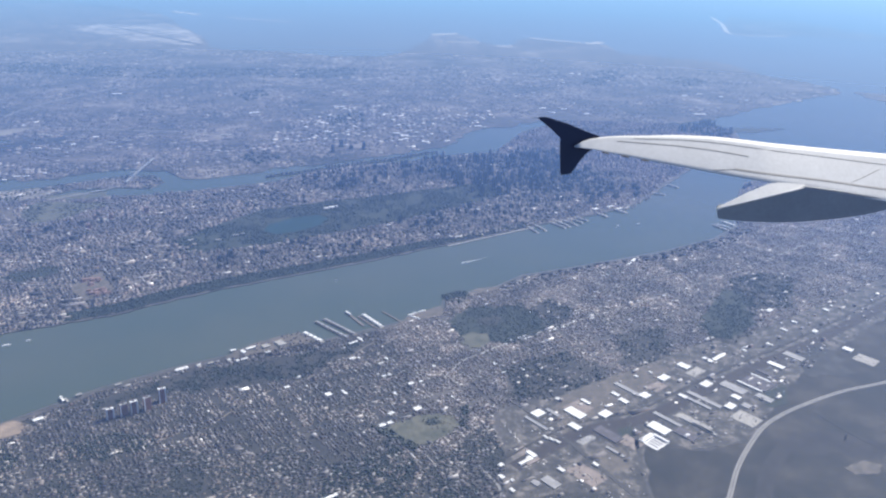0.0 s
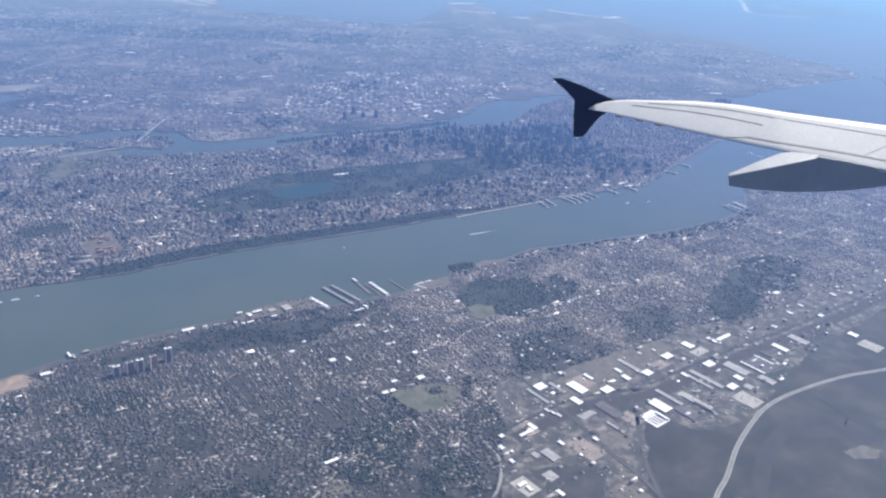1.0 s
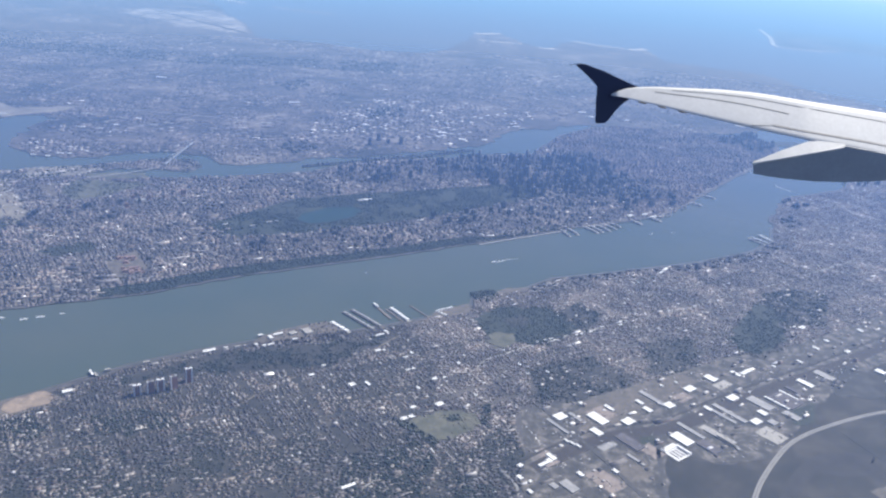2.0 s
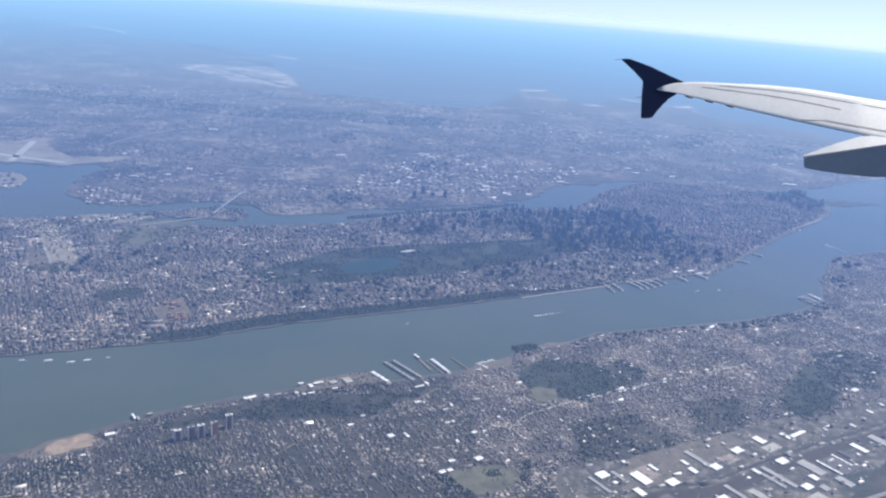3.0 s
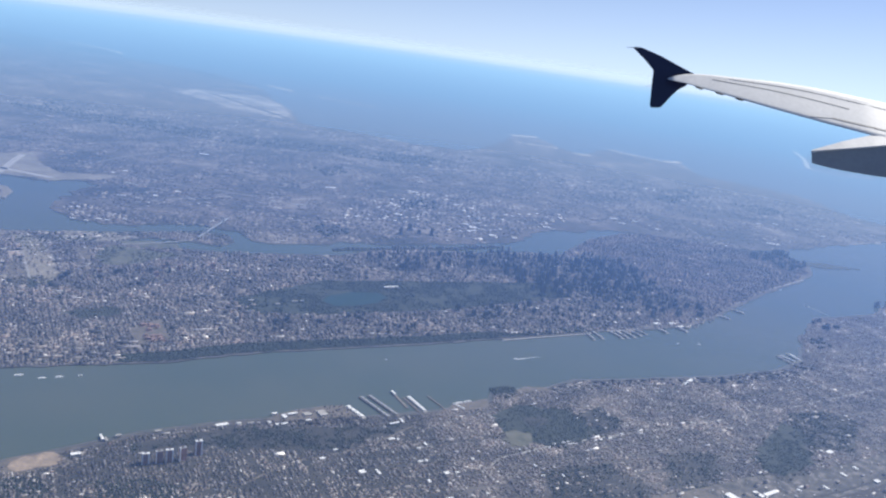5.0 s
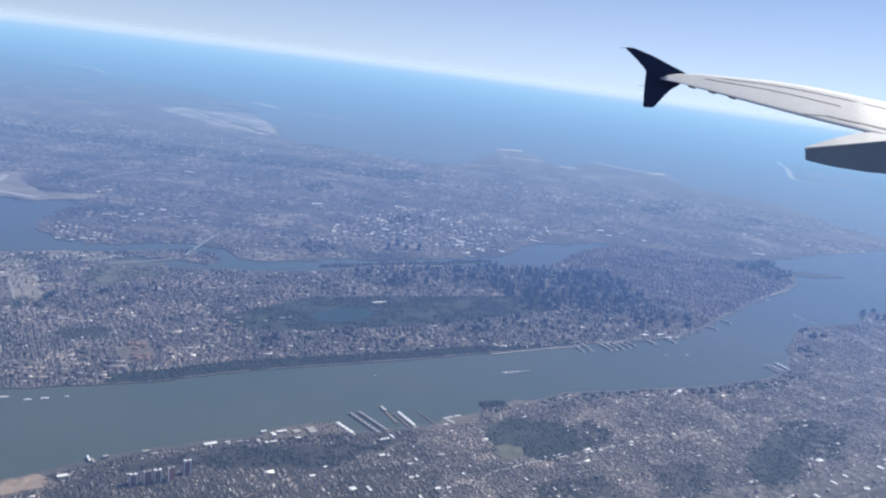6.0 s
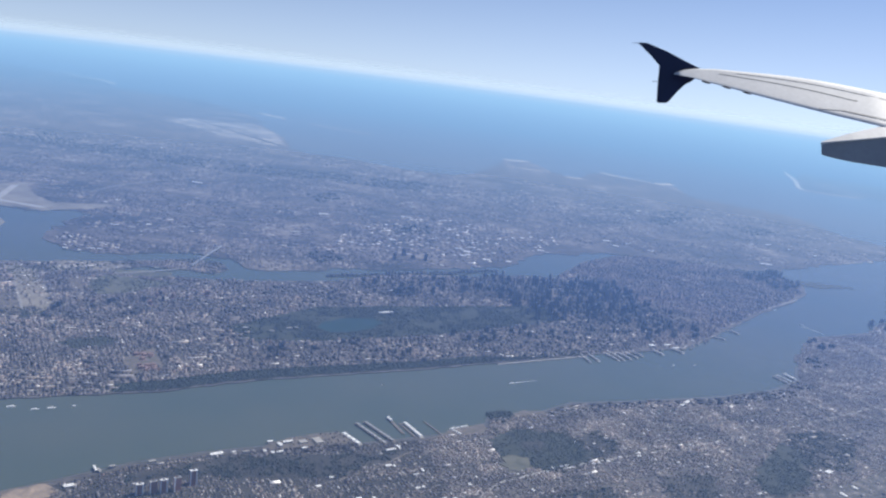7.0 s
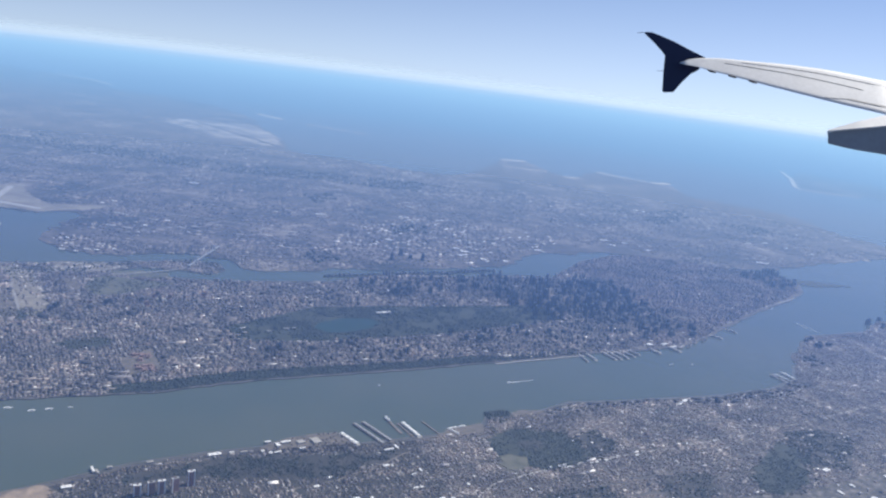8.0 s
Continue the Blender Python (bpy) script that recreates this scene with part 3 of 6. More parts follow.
RESERVOIR = [(-56, 464), (-53, 475), (-41, 487), (-26, 493), (-18, 487), (-24, 473), (-37, 462), (-48, 458)]
STRAIT_PARK = [(-204, 507), (-195, 516), (-172, 515), (-154, 515), (-163, 501), (-175, 482), (-187, 474), (-199, 485)]
SIDINGS = [(-249, 504), (-241, 509), (-221, 478), (-203, 449), (-206, 441), (-223, 467), (-236, 474)]
YARD_A = [(-244, 500), (-234, 498), (-212, 462), (-201, 444), (-203, 426), (-223, 447), (-236, 476)]
YARD_B = [(-239, 531), (-206, 544), (-198, 526), (-227, 509)]
YARD_C = [(-217, 499), (-209, 504), (-197, 477), (-205, 479)]
YARD_D = [(-194, 517), (-160, 525), (-163, 536), (-198, 528)]
YARD_E = [(-238, 464), (-227, 457), (-209, 427), (-216, 421), (-232, 446)]
RED_YARD = [(-140, 386), (-129, 404), (-118, 382), (-128, 364)]
OPEN_GROUND = [YARD_A, YARD_B, YARD_C, YARD_D, YARD_E, RED_YARD, STRAIT_PARK, SIDINGS, [(-262, 508), (-250, 512), (-236, 494), (-220, 474), (-228, 470), (-246, 490)], [(-225, 433), (-208, 440), (-198, 432), (-206, 420), (-222, 424)], [(-176, 396), (-160, 410), (-148, 408), (-156, 394), (-168, 390)],
               [(-238, 518), (-214, 534), (-196, 541), (-194, 533), (-212, 522), (-232, 510)]]
SAND_LOT = [(-131, 253), (-131.5, 257), (-129, 261), (-121.5, 266.5), (-115.5, 262), (-117, 258), (-123, 254), (-127, 251)]
BLUFF = [(-69, 299), (-43, 307.5), (-22, 314), (-8, 317), (4, 324), (6, 318), (-12, 306), (-26, 294), (-43, 288), (-58, 286), (-72, 284), (-96, 272), (-98, 278), (-84, 288)]
RIVERSIDE = [(-130, 345), (-110, 354), (-85, 372), (-60, 386), (-25, 404), (7, 420), (42, 440), (39, 449), (5, 429), (-28, 413), (-64, 396), (-90, 382), (-113, 364), (-132, 354)]

tagged(link_mesh("mud_fringe", ribbon(NJ_SHORE[2:21], 5.0, -0.3, 0.03), M["shallow"]), "brown muddy shallows along the near bank", "mudflat", kind="structure")
patch("ground_marsh", MARSH, "marsh", "brown winter marsh crossed by a pale highway", 0.05, 1.5)
patch("ground_hillside", NEAR_A, "hillside", "dark ground and gardens between the row houses", 0.02, 0.6)
patch("ground_woodside", NEAR_C, "hillside", "dark wooded slope between detached houses", 0.025, 0.6)
patch("ground_industry", INDUSTRY, "yard", "grey paved industrial yards along a railway", 0.09, 0.8)
for poly, mat, label, zz, rg in (([(75.2, 275.7), (126, 304), (141, 304.5), (92, 262.5), (72, 250)], "clayfill", "brownish gravel strip between the sheds", 0.096, 1.2), ([(94, 258), (102, 262.5), (98.2, 246), (92.5, 247)], "park", "dark scrub and ponds inside the railway curve", 0.13, 0.8),
                                 ([(83.3, 252), (92.5, 256), (95.5, 245), (90, 242.4)], "ballast", "dark purple-grey parking yard", 0.104, 0.5), ([(82.3, 241), (92, 242), (93, 231), (80.7, 226)], "clayfill", "tan dirt yard beside the diagonal road", 0.108, 0.8),
                                 ([(53.8, 215.7), (80.7, 218), (77.8, 210), (74.8, 201.5), (58.7, 201), (58.3, 209.7)], "hillside", "dull olive waste ground in the yards", 0.112, 1.0), ([(187, 308), (209, 319), (208, 290), (185, 289)], "hillside", "dark reed beds at the edge of the marsh", 0.12, 2.5),
                                 ([(162, 296), (174, 288), (163, 279), (154.5, 287)], "ballast", "dark purple-grey truck yard", 0.116, 0.5), ([(161, 278), (172, 283), (167, 268.5), (157, 266)], "park", "dark scrub beside the truck yard", 0.124, 1.2),
                                 ([(150, 246), (173.8, 249), (188, 241), (182, 231), (151, 238)], "mud", "paler mud flats beside the creek", 0.062, 1.8)):
    patch("ground_plot", poly, mat, label, zz, rg, len(label))
patch("ground_cemetery", CEMETERY, "field", "dry olive cemetery lawn among dark trees", 0.12)
patch("ground_wood", WOOD_E, "park", "dark wooded hollow among row houses", 0.12, 2.0)
patch("ground_hill_park", PARK_W, "park", "dark green wooded park on the bluff", 0.12, 2.0)
patch("ground_ball_fields", FIELDS, "field", "pale dry ball fields beside the wooded park", 0.18, 2.6)
patch("ground_park_lawn", PARK_LAWN, "hillside", "olive lawn inside the wooded park", 0.17, 1.6)
patch("ground_great_park", BIG_PARK, "park", "long dark-green park inside the city grid", 0.12)
patch("ground_lot_edge", [(-139, 248), (-137, 252), (-132, 260), (-122, 267), (-112, 262), (-116, 256), (-128, 248)], "clayfill", "tan filled ground round the sand lot", 0.1, 0.8)
patch("ground_sand_lot", SAND_LOT, "sand", "bare orange-beige sand lot at the river", 0.15)
patch("ground_riverside", RIVERSIDE, "park", "dark wooded strip along the river bank", 0.12)
patch("ground_airfield", LAGUARDIA, "airfield", "beige airfield on fill in the bay", 0.1, 2.0)
patch("ground_far_airport", [(-441, 1371), (-428, 1455), (-373, 1452), (-325, 1490), (-264, 1380), (-227, 1286), (-219, 1232), (-256, 1235), (-324, 1272), (-384, 1328)], "airport", "large pale airport plain by the bay", 0.1, 8.0)
patch("ground_strait_park", STRAIT_PARK, "field", "dull green park and playing fields by the strait", 0.105, 2.0)
patch("ground_sidings", SIDINGS, "airfield", "beige sidings and depots by the strait", 0.115, 2.0)
for poly, mat, label, zz in ((YARD_A, "airfield", "beige railway yards and depots by the strait", 0.14), (YARD_C, "clayfill", "tan lots beside the bridge approach", 0.15), (YARD_D, "field", "olive playing fields on the small island", 0.145),
                             (YARD_E, "clayfill", "tan storage yards in the blocks", 0.155), (RED_YARD, "clayfill", "tan ground round the red housing slabs", 0.15), (YARD_B, "airfield", "beige ground of the treatment works", 0.14)):
    patch("ground_yard", poly, mat, label, zz, 1.6, len(label))
patch("ground_works", [(-238, 518), (-214, 534), (-196, 541), (-194, 533), (-212, 522), (-232, 510)], "airfield", "beige sewage works ground on the small island", 0.12, 1.6)
patch("ground_ball_field", [(-204, 522), (-192, 529), (-180, 536), (-176, 531), (-190, 521), (-202, 515)], "field", "dull green playing fields on the small island", 0.13, 1.4)
patch("ground_rail_yard", [(-262, 508), (-250, 512), (-236, 494), (-220, 474), (-228, 470), (-246, 490)], "airfield", "beige railway yard beside the strait", 0.11, 1.8)
patch("ground_bank", [(-160, 333), (-139, 341), (-118, 350), (-116, 354), (-140, 348), (-164, 338)], "clayfill", "tan strip of works on the river bank", 0.14, 0.8)
patch("ground_knoll", [(-225, 433), (-208, 440), (-198, 432), (-206, 420), (-222, 424)], "park", "dark wooded park on a knoll in the city", 0.12, 2.0)
patch("ground_slope", [(-176, 396), (-160, 410), (-148, 408), (-156, 394), (-168, 390)], "park", "narrow wooded slope between city blocks", 0.12, 2.0)
patch("ground_yard_uptown", [(-236, 432), (-229, 437), (-203, 413), (-208, 408)], "airfield", "beige open yard in the uptown blocks", 0.12, 1.5)
patch("ground_harbour_island", [(350, 752), (371, 760), (408, 757), (366, 736), (345, 741)], "park", "low dark island in the harbour", 0.0, 2.0)
patch("reservoir", RESERVOIR, "lake", "teal reservoir lake inside the long park", 0.2, 0.5, category="lake")

# far sand spits and beaches
def spit(name, line, width, label):
    ob = link_mesh(name, ribbon(smooth_line(line, 5), width, -0.4, 0.5), M["beach"])
    return tagged(ob, label, "beach", kind="structure")


spit("beach_long", [(-355, 1686), (-322, 1664), (-296, 1642)], 13, "pale barrier beach before the ocean")
spit("beach_strand", [(-241, 1607), (-195, 1588), (-123, 1566)], 7, "faint pale strand of the barrier beach")
spit("beach_shore", [(-918, 2056), (-806, 2001), (-740, 1930)], 12, "faint pale ocean beach along the far coast")
spit("beach_mid", [(120, 1430), (143, 1442), (167, 1454)], 13, "pale sandy beach at the bay mouth")
spit("beach_point", [(118, 1348), (150, 1342), (190, 1346)], 8, "thin pale strip behind the sandy beach")
spit("beach_hook", [(800, 1900), (765, 1760), (733, 1668), (706, 1590), (716, 1556), (763, 1545), (815, 1556)], 9, "curved pale sand hook in the sea")
spit("beach_island", [(286, 1422), (325, 1394), (362, 1374)], 8, "thin pale beach along the south shore")
spit("beach_end", [(368, 1370), (386, 1374), (401, 1390)], 14, "bright sandy end of the long beach")
spit("beach_inlet", [(212, 1310), (224, 1306), (238, 1314)], 7, "pale marina quay on the inlet")

for k, line in enumerate(([(-400, 690), (-312, 672)], [(-352, 664), (-372, 744)])):
    tagged(link_mesh("runway", ribbon(line, 6, LAND, LAND + 0.16), M["concrete"]), "pale concrete runway on the airfield", "runway", kind="structure")

# ---- see-through sheet with painted haze, over city and sea ----
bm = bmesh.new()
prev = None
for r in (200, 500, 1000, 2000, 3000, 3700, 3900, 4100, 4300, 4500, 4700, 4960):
    rise = 46 * (max(0, r - 3700) / 1260) ** 2          # the rim rises above the sea's edge to soften the horizon
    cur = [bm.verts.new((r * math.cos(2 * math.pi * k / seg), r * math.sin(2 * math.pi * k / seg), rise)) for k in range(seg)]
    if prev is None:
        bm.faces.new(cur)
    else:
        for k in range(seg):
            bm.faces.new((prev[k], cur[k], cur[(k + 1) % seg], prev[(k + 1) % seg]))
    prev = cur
haze = tagged(link_mesh("haze_sheet", bm, M["haze"]), "thin see-through sheet with blue haze painted in, over the city", "haze", kind="structure")
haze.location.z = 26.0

# ---- the town: houses, blocks and trees without number ----
holes_w = [MARSH, INDUSTRY, CEMETERY, WOOD_E, PARK_W, FIELDS, SAND_LOT, BLUFF]
NEAR_B = [(7, 334), (25, 344), (39, 351), (43, 368), (70, 380), (86, 395), (112, 404), (147, 418), (178, 431), (214, 451), (236, 472), (249, 502), (254, 520), (272, 546), (285, 570), (300, 577), (345, 602), (372, 638), (520, 606), (520, 480), (330, 420), (260, 378),
          (190, 335), (110, 295), (52, 268), (30, 240), (20, 262), (20, 305)]
holes_a = holes_w + street_strips(NEAR_A, 29, 9.0, 1.8, 1) + street_strips(NEAR_A, 119, 14.0, 1.6, 2)
holes_b = holes_w + street_strips(NEAR_B, 31, 11.0, 2.0, 3) + street_strips(NEAR_B, 114, 14.0, 1.9, 4)
THICKETS = [[(78, 354), (93, 368), (102, 355), (93, 338), (77, 335)], [(194, 389), (217, 402), (231, 393), (215, 359), (195, 352), (187, 363)],
            [(116, 329), (138, 337), (141, 321), (124, 297), (109, 300)], [(59, 301), (88, 313), (104, 299), (98, 281), (58, 274)]]
tagged(terraces_in_rows("row_houses", NEAR_A, M["houses"], 29, 2.4, 0.75, 1.6, (0.28, 0.35), 11, holes=holes_a, keep=0.82, patch=0.33, patch_size=14),
       "long terraces of small grey and brown row houses", "houses", kind="stuff")
tagged(terraces_in_rows("row_houses", NEAR_A, M["houses"], 117, 2.3, 0.75, 1.3, (0.28, 0.35), 111, holes=holes_a, keep=0.7, patch=0.5, patch_size=14, dense=False),
       "short terraces of grey and brown row houses on cross streets", "houses", kind="stuff")
tagged(terraces_in_rows("row_houses", NEAR_C, M["houses"], 114, 2.4, 0.78, 1.5, (0.27, 0.35), 17, holes=holes_w, keep=0.8, patch=0.38, patch_size=13),
       "small grey and brown houses in rows among bare trees", "houses", kind="stuff")
tagged(buildings("row_houses", NEAR_C, M["houses"], 34, 1.7, 1.4, 0.8, 0.62, (0.2, 0.35), 57, terraces=0.3, jit=0.4, twist=0.2, holes=holes_w, keep=0.25, patch=0.4, patch_size=11),
       "scattered detached houses among bare trees", "houses", kind="stuff")
tagged(terraces_in_rows("row_houses", NEAR_B, M["pale_houses"], 24, 2.1, 0.72, 1.1, (0.28, 0.35), 12, holes=holes_b + THICKETS, keep=0.85, patch=0.34, patch_size=18),
       "dense pale and grey row houses on straight streets", "houses", kind="stuff")
tagged(terraces_in_rows("row_houses", NEAR_B, M["pale_houses"], 114, 2.0, 0.72, 1.1, (0.28, 0.35), 112, holes=holes_b + THICKETS, keep=0.8, patch=0.45, patch_size=18, dense=False),
       "dense pale and grey row houses on cross streets", "houses", kind="stuff")
tagged(buildings("row_houses", NEAR_B, M["pale_houses"], 34, 1.9, 1.7, 0.8, 0.8, (0.24, 0.35), 58, terraces=0.3, jit=0.4, twist=0.1, holes=holes_b, keep=0.32, patch=0.25, patch_size=18),
       "pale and grey houses between the rows", "houses", kind="stuff")
for poly, sd in zip(THICKETS, (5, 6, 7, 8)):
    patch("ground_thicket", poly, "hillside", "dark ground between scattered houses and trees", 0.025, 3.0, sd)
for poly, sd, kp in zip(THICKETS, (301, 302, 303, 304), (0.7, 0.75, 0.4, 0.45)):
    tagged(buildings("row_houses", poly, M["houses"], 34, 1.9, 1.7, 0.9, 0.7, (0.2, 0.35), sd + 50, terraces=0.3, jit=0.4, twist=0.15, keep=0.3, holes=[INDUSTRY, MARSH]), "dark-roofed houses among the trees of a thicket", "houses", kind="stuff")
    tagged(crowns("wood", rough_edge(poly, 4, 3.5, sd), M["parktrees"], 0.62, 0.34, sd, keep=kp, holes=[INDUSTRY, MARSH], patch=0.40, patch_size=8), "dark winter trees between scattered houses", "trees", kind="stuff")
for poly, sd, kp in ((NEAR_A, 41, 0.03), (NEAR_C, 43, 0.02), (NEAR_B, 42, 0.10), (INDUSTRY, 44, 0.16)):
    tagged(buildings("apartment_houses", poly, M["halls"], 34, 3.2, 3.8, 1.5, 1.3, (0.45, 0.4), sd, terraces=0.4, jit=0.45, holes=holes_w if poly is not INDUSTRY else [MARSH], keep=kp, twist=0.05),
           "larger flat-roofed apartment houses and halls among row houses", "apartment houses", kind="stuff")
tagged(crowns("street_trees", NEAR_A, M["trees"], 0.5, 0.18, 21, holes=[MARSH, INDUSTRY, CEMETERY, SAND_LOT], keep=0.85, patch=0.54, patch_size=11),
       "bare grey-brown winter trees between houses", "trees", kind="stuff")
tagged(crowns("street_trees", NEAR_C, M["parktrees"], 0.5, 0.22, 26, holes=[MARSH, INDUSTRY, CEMETERY, SAND_LOT], keep=0.9, patch=0.41, patch_size=11),
       "bare winter trees between detached houses", "trees", kind="stuff")
for k, poly in enumerate(([(-14, 226), (-2, 240), (10, 250), (19, 234), (14, 216), (2, 208), (-8, 214)], [(-46, 204), (-30, 214), (-18, 206), (-16, 192), (-40, 186)], [(18, 214), (28, 226), (38, 216), (36, 196), (24, 190)],
                           [(-104, 250), (-86, 258), (-70, 252), (-84, 240), (-100, 240)], [(-136, 240), (-116, 250), (-108, 240), (-126, 228)])):
    tagged(crowns("wood", rough_edge(poly, 3, 3.0, 130 + k), M["parktrees"], 0.55, 0.32, 130 + k, keep=0.9, holes=[CEMETERY, INDUSTRY], patch=0.25, patch_size=7), "dark trees in a wooded hollow between houses", "trees", kind="stuff")
tagged(crowns("street_trees", NEAR_B, M["trees"], 0.6, 0.2, 22, holes=[MARSH, INDUSTRY, FIELDS], keep=0.8, patch=0.6, patch_size=20),
       "bare winter street trees among row houses", "trees", kind="stuff")
def grown(poly, k):
    """The outline scaled about its middle."""
    mx, my = sum(p[0] for p in poly) / len(poly), sum(p[1] for p in poly) / len(poly)
    return [(mx + (x - mx) * k, my + (y - my) * k) for x, y in poly]


tagged(crowns("wood", RIVERSIDE, M["parktrees"], 0.62, 0.42, 34, keep=0.97), "dark dense trees along the river bank", "trees", kind="stuff")
for poly, sd in ((WOOD_E, 81), (PARK_W, 82), (RIVERSIDE, 83), (BIG_PARK, 84)):
    tagged(crowns("wood", rough_edge(grown(poly, 1.22 if sd < 83 else 1.05), 3, 2.0, sd), M["trees"], 0.8, 0.32, sd, keep=0.75, holes=[FIELDS, poly], patch=0.52, patch_size=7), "bare trees thinning out round the park", "trees", kind="stuff")
for nm, poly, pit, size, sd in (("wood", WOOD_E, 0.55, 0.3, 31), ("wood", PARK_W, 0.55, 0.29, 32), ("wood", BLUFF, 0.6, 0.32, 33)):
    tagged(crowns(nm, rough_edge(poly, 3.5, 4.5, sd), M["parktrees"], pit, size, sd, keep=0.92, holes=[FIELDS], patch=0.34, patch_size=9), "dark dense winter trees on park ground", "trees", kind="stuff")
tagged(crowns("wood", BIG_PARK, M["parktrees"], 0.95, 0.5, 35, keep=0.9, holes=[RESERVOIR], patch=0.30, patch_size=14), "dark green tree crowns of the great park", "trees", kind="stuff")
for k, poly in enumerate(([(3, 258), (7, 259), (21, 246), (19, 242)], [(36, 257), (38, 270), (41, 271), (39, 255)], [(22, 262), (28, 264), (30, 259), (24, 258)])):
    tagged(crowns("wood", poly, M["parktrees"], 0.6, 0.4, 36 + k, keep=0.85), "dark trees round the cemetery lawn", "trees", kind="stuff")
tagged(buildings("parked_lorries", INDUSTRY, M["halls"], 36, 1.3, 1.5, 0.3, 0.7, (0.2, 0.2), 64, keep=0.35, jit=0.45, patch=0.5, patch_size=9), "small sheds and parked lorries in the yards", "lorries", kind="stuff")
tagged(crowns("scrub", INDUSTRY, M["trees"], 0.8, 0.15, 65, keep=0.6, patch=0.6, patch_size=9), "dark scrub between the yards", "scrub", kind="stuff")
tagged(crowns("scrub", MARSH, M["trees"], 1.1, 0.11, 37, keep=0.6, patch=0.62, patch_size=16), "low brown scrub on the marsh", "scrub", kind="stuff")

UPTOWN = [(-420, 236), (-180, 323), (-139, 341), (-112, 353), (-85, 385), (-25, 413), (7, 430), (42, 448), (80, 462), (113, 480), (152, 505), (176, 560), (130, 690), (110, 652), (72, 640), (44, 622), (9, 611),
          (-37, 588), (-58, 562), (-107, 541), (-142, 529), (-198, 526), (-236, 504), (-264, 487), (-420, 430)]
DOWNTOWN = [(152, 503), (176, 516), (199, 540), (232, 582), (271, 630), (313, 676), (336, 708), (346, 740), (334, 766), (299, 768), (262, 772), (214, 778), (184, 767), (146, 722), (130, 690), (176, 560)]
holes_u = [BIG_PARK, RIVERSIDE] + OPEN_GROUND + street_strips(UPTOWN, 29, 26.0, 1.6, 5) + street_strips(UPTOWN, 119, 18.0, 1.3, 6)
tagged(terraces_in_rows("city_blocks", UPTOWN, M["blocks"], 29, 3.2, 1.1, 1.9, (0.46, 0.35), 13, holes=holes_u, keep=0.86, patch=0.3, patch_size=22),
       "rows of brick apartment blocks with dark and pale roofs", "apartment blocks", kind="stuff")
tagged(terraces_in_rows("city_blocks", UPTOWN, M["blocks"], 119, 3.0, 1.1, 2.1, (0.5, 0.4), 113, holes=holes_u, keep=0.75, patch=0.5, patch_size=22, dense=False),
       "apartment blocks along the avenues", "apartment blocks", kind="stuff")
tagged(buildings("city_blocks", UPTOWN, M["blocks"], 29, 2.6, 2.4, 1.4, 1.2, (0.8, 0.45), 59, terraces=0.3, across=True, jit=0.4, twist=0.04, holes=holes_u, keep=0.3, patch=0.2, patch_size=20),
       "larger apartment blocks between the rows", "apartment blocks", kind="stuff")
tagged(terraces_in_rows("city_blocks", DOWNTOWN, M["lofts"], 29, 3.6, 1.4, 2.0, (0.58, 0.4), 14, keep=0.9, patch=0.1, patch_size=25),
       "dense downtown blocks with dull purple-grey roofs", "apartment blocks", kind="stuff")
tagged(buildings("city_blocks", DOWNTOWN, M["lofts"], 29, 3.4, 3.2, 1.7, 1.7, (0.9, 0.5), 60, jit=0.4, keep=0.5, patch=0.3, patch_size=30),
       "taller loft buildings of the lower island", "apartment blocks", kind="stuff")
tagged(crowns("street_trees", UPTOWN, M["trees"], 1.2, 0.4, 23, holes=[BIG_PARK, RIVERSIDE], keep=0.8, patch=0.66, patch_size=22), "bare trees along city streets", "trees", kind="stuff")

MIDTOWN = [(40, 505), (90, 520), (140, 522), (185, 565), (150, 670), (110, 645), (60, 630), (30, 600), (88, 568), (105, 540), (60, 512)]
tagged(buildings("office_blocks", MIDTOWN, M["offices"], 29, 2.9, 2.6, 1.9, 1.7, (1.5, 0.55), 18, jit=0.3, keep=0.85, gap_u=7, patch=0.2, patch_size=22), "dark blue-grey office blocks of midtown", "office blocks", kind="stuff")
QUAYSIDE = [(70, 381), (86, 396), (112, 405), (147, 419), (178, 432), (214, 452), (236, 473), (243, 468), (220, 444), (182, 425), (150, 412), (114, 398), (92, 388), (76, 376)]
tagged(buildings("apartment_houses", QUAYSIDE, M["terraces"], 30, 3.2, 2.4, 1.7, 1.3, (0.8, 0.45), 75, terraces=0.4, jit=0.35, keep=0.6), "dark apartment houses and sheds on the near waterfront", "apartment houses", kind="stuff")
tagged(buildings("waterfront_halls", QUAYSIDE, M["halls"], 30, 4.0, 2.2, 2.2, 0.9, (0.6, 0.3), 175, jit=0.4, keep=0.34), "pale low halls along the near waterfront", "halls", kind="stuff")
tagged(buildings("waterfront_halls", [(118, 484), (150, 505), (176, 518), (198, 541), (203, 537), (182, 511), (154, 497), (122, 478)], M["halls"], 29, 3.6, 2.4, 2.3, 1.1, (0.6, 0.3), 176, jit=0.4, keep=0.5), "pale low halls behind the island's piers", "halls", kind="stuff")
tagged(crowns("wood", QUAYSIDE, M["parktrees"], 0.9, 0.35, 76, keep=0.8, patch=0.55, patch_size=10), "dark trees along the near waterfront", "trees", kind="stuff")
tagged(crowns("wood", [(42, 439), (76, 458), (109, 477), (108, 484), (74, 467), (40, 449)], M["parktrees"], 0.65, 0.42, 77, keep=0.9), "dark trees behind the quay", "trees", kind="stuff")
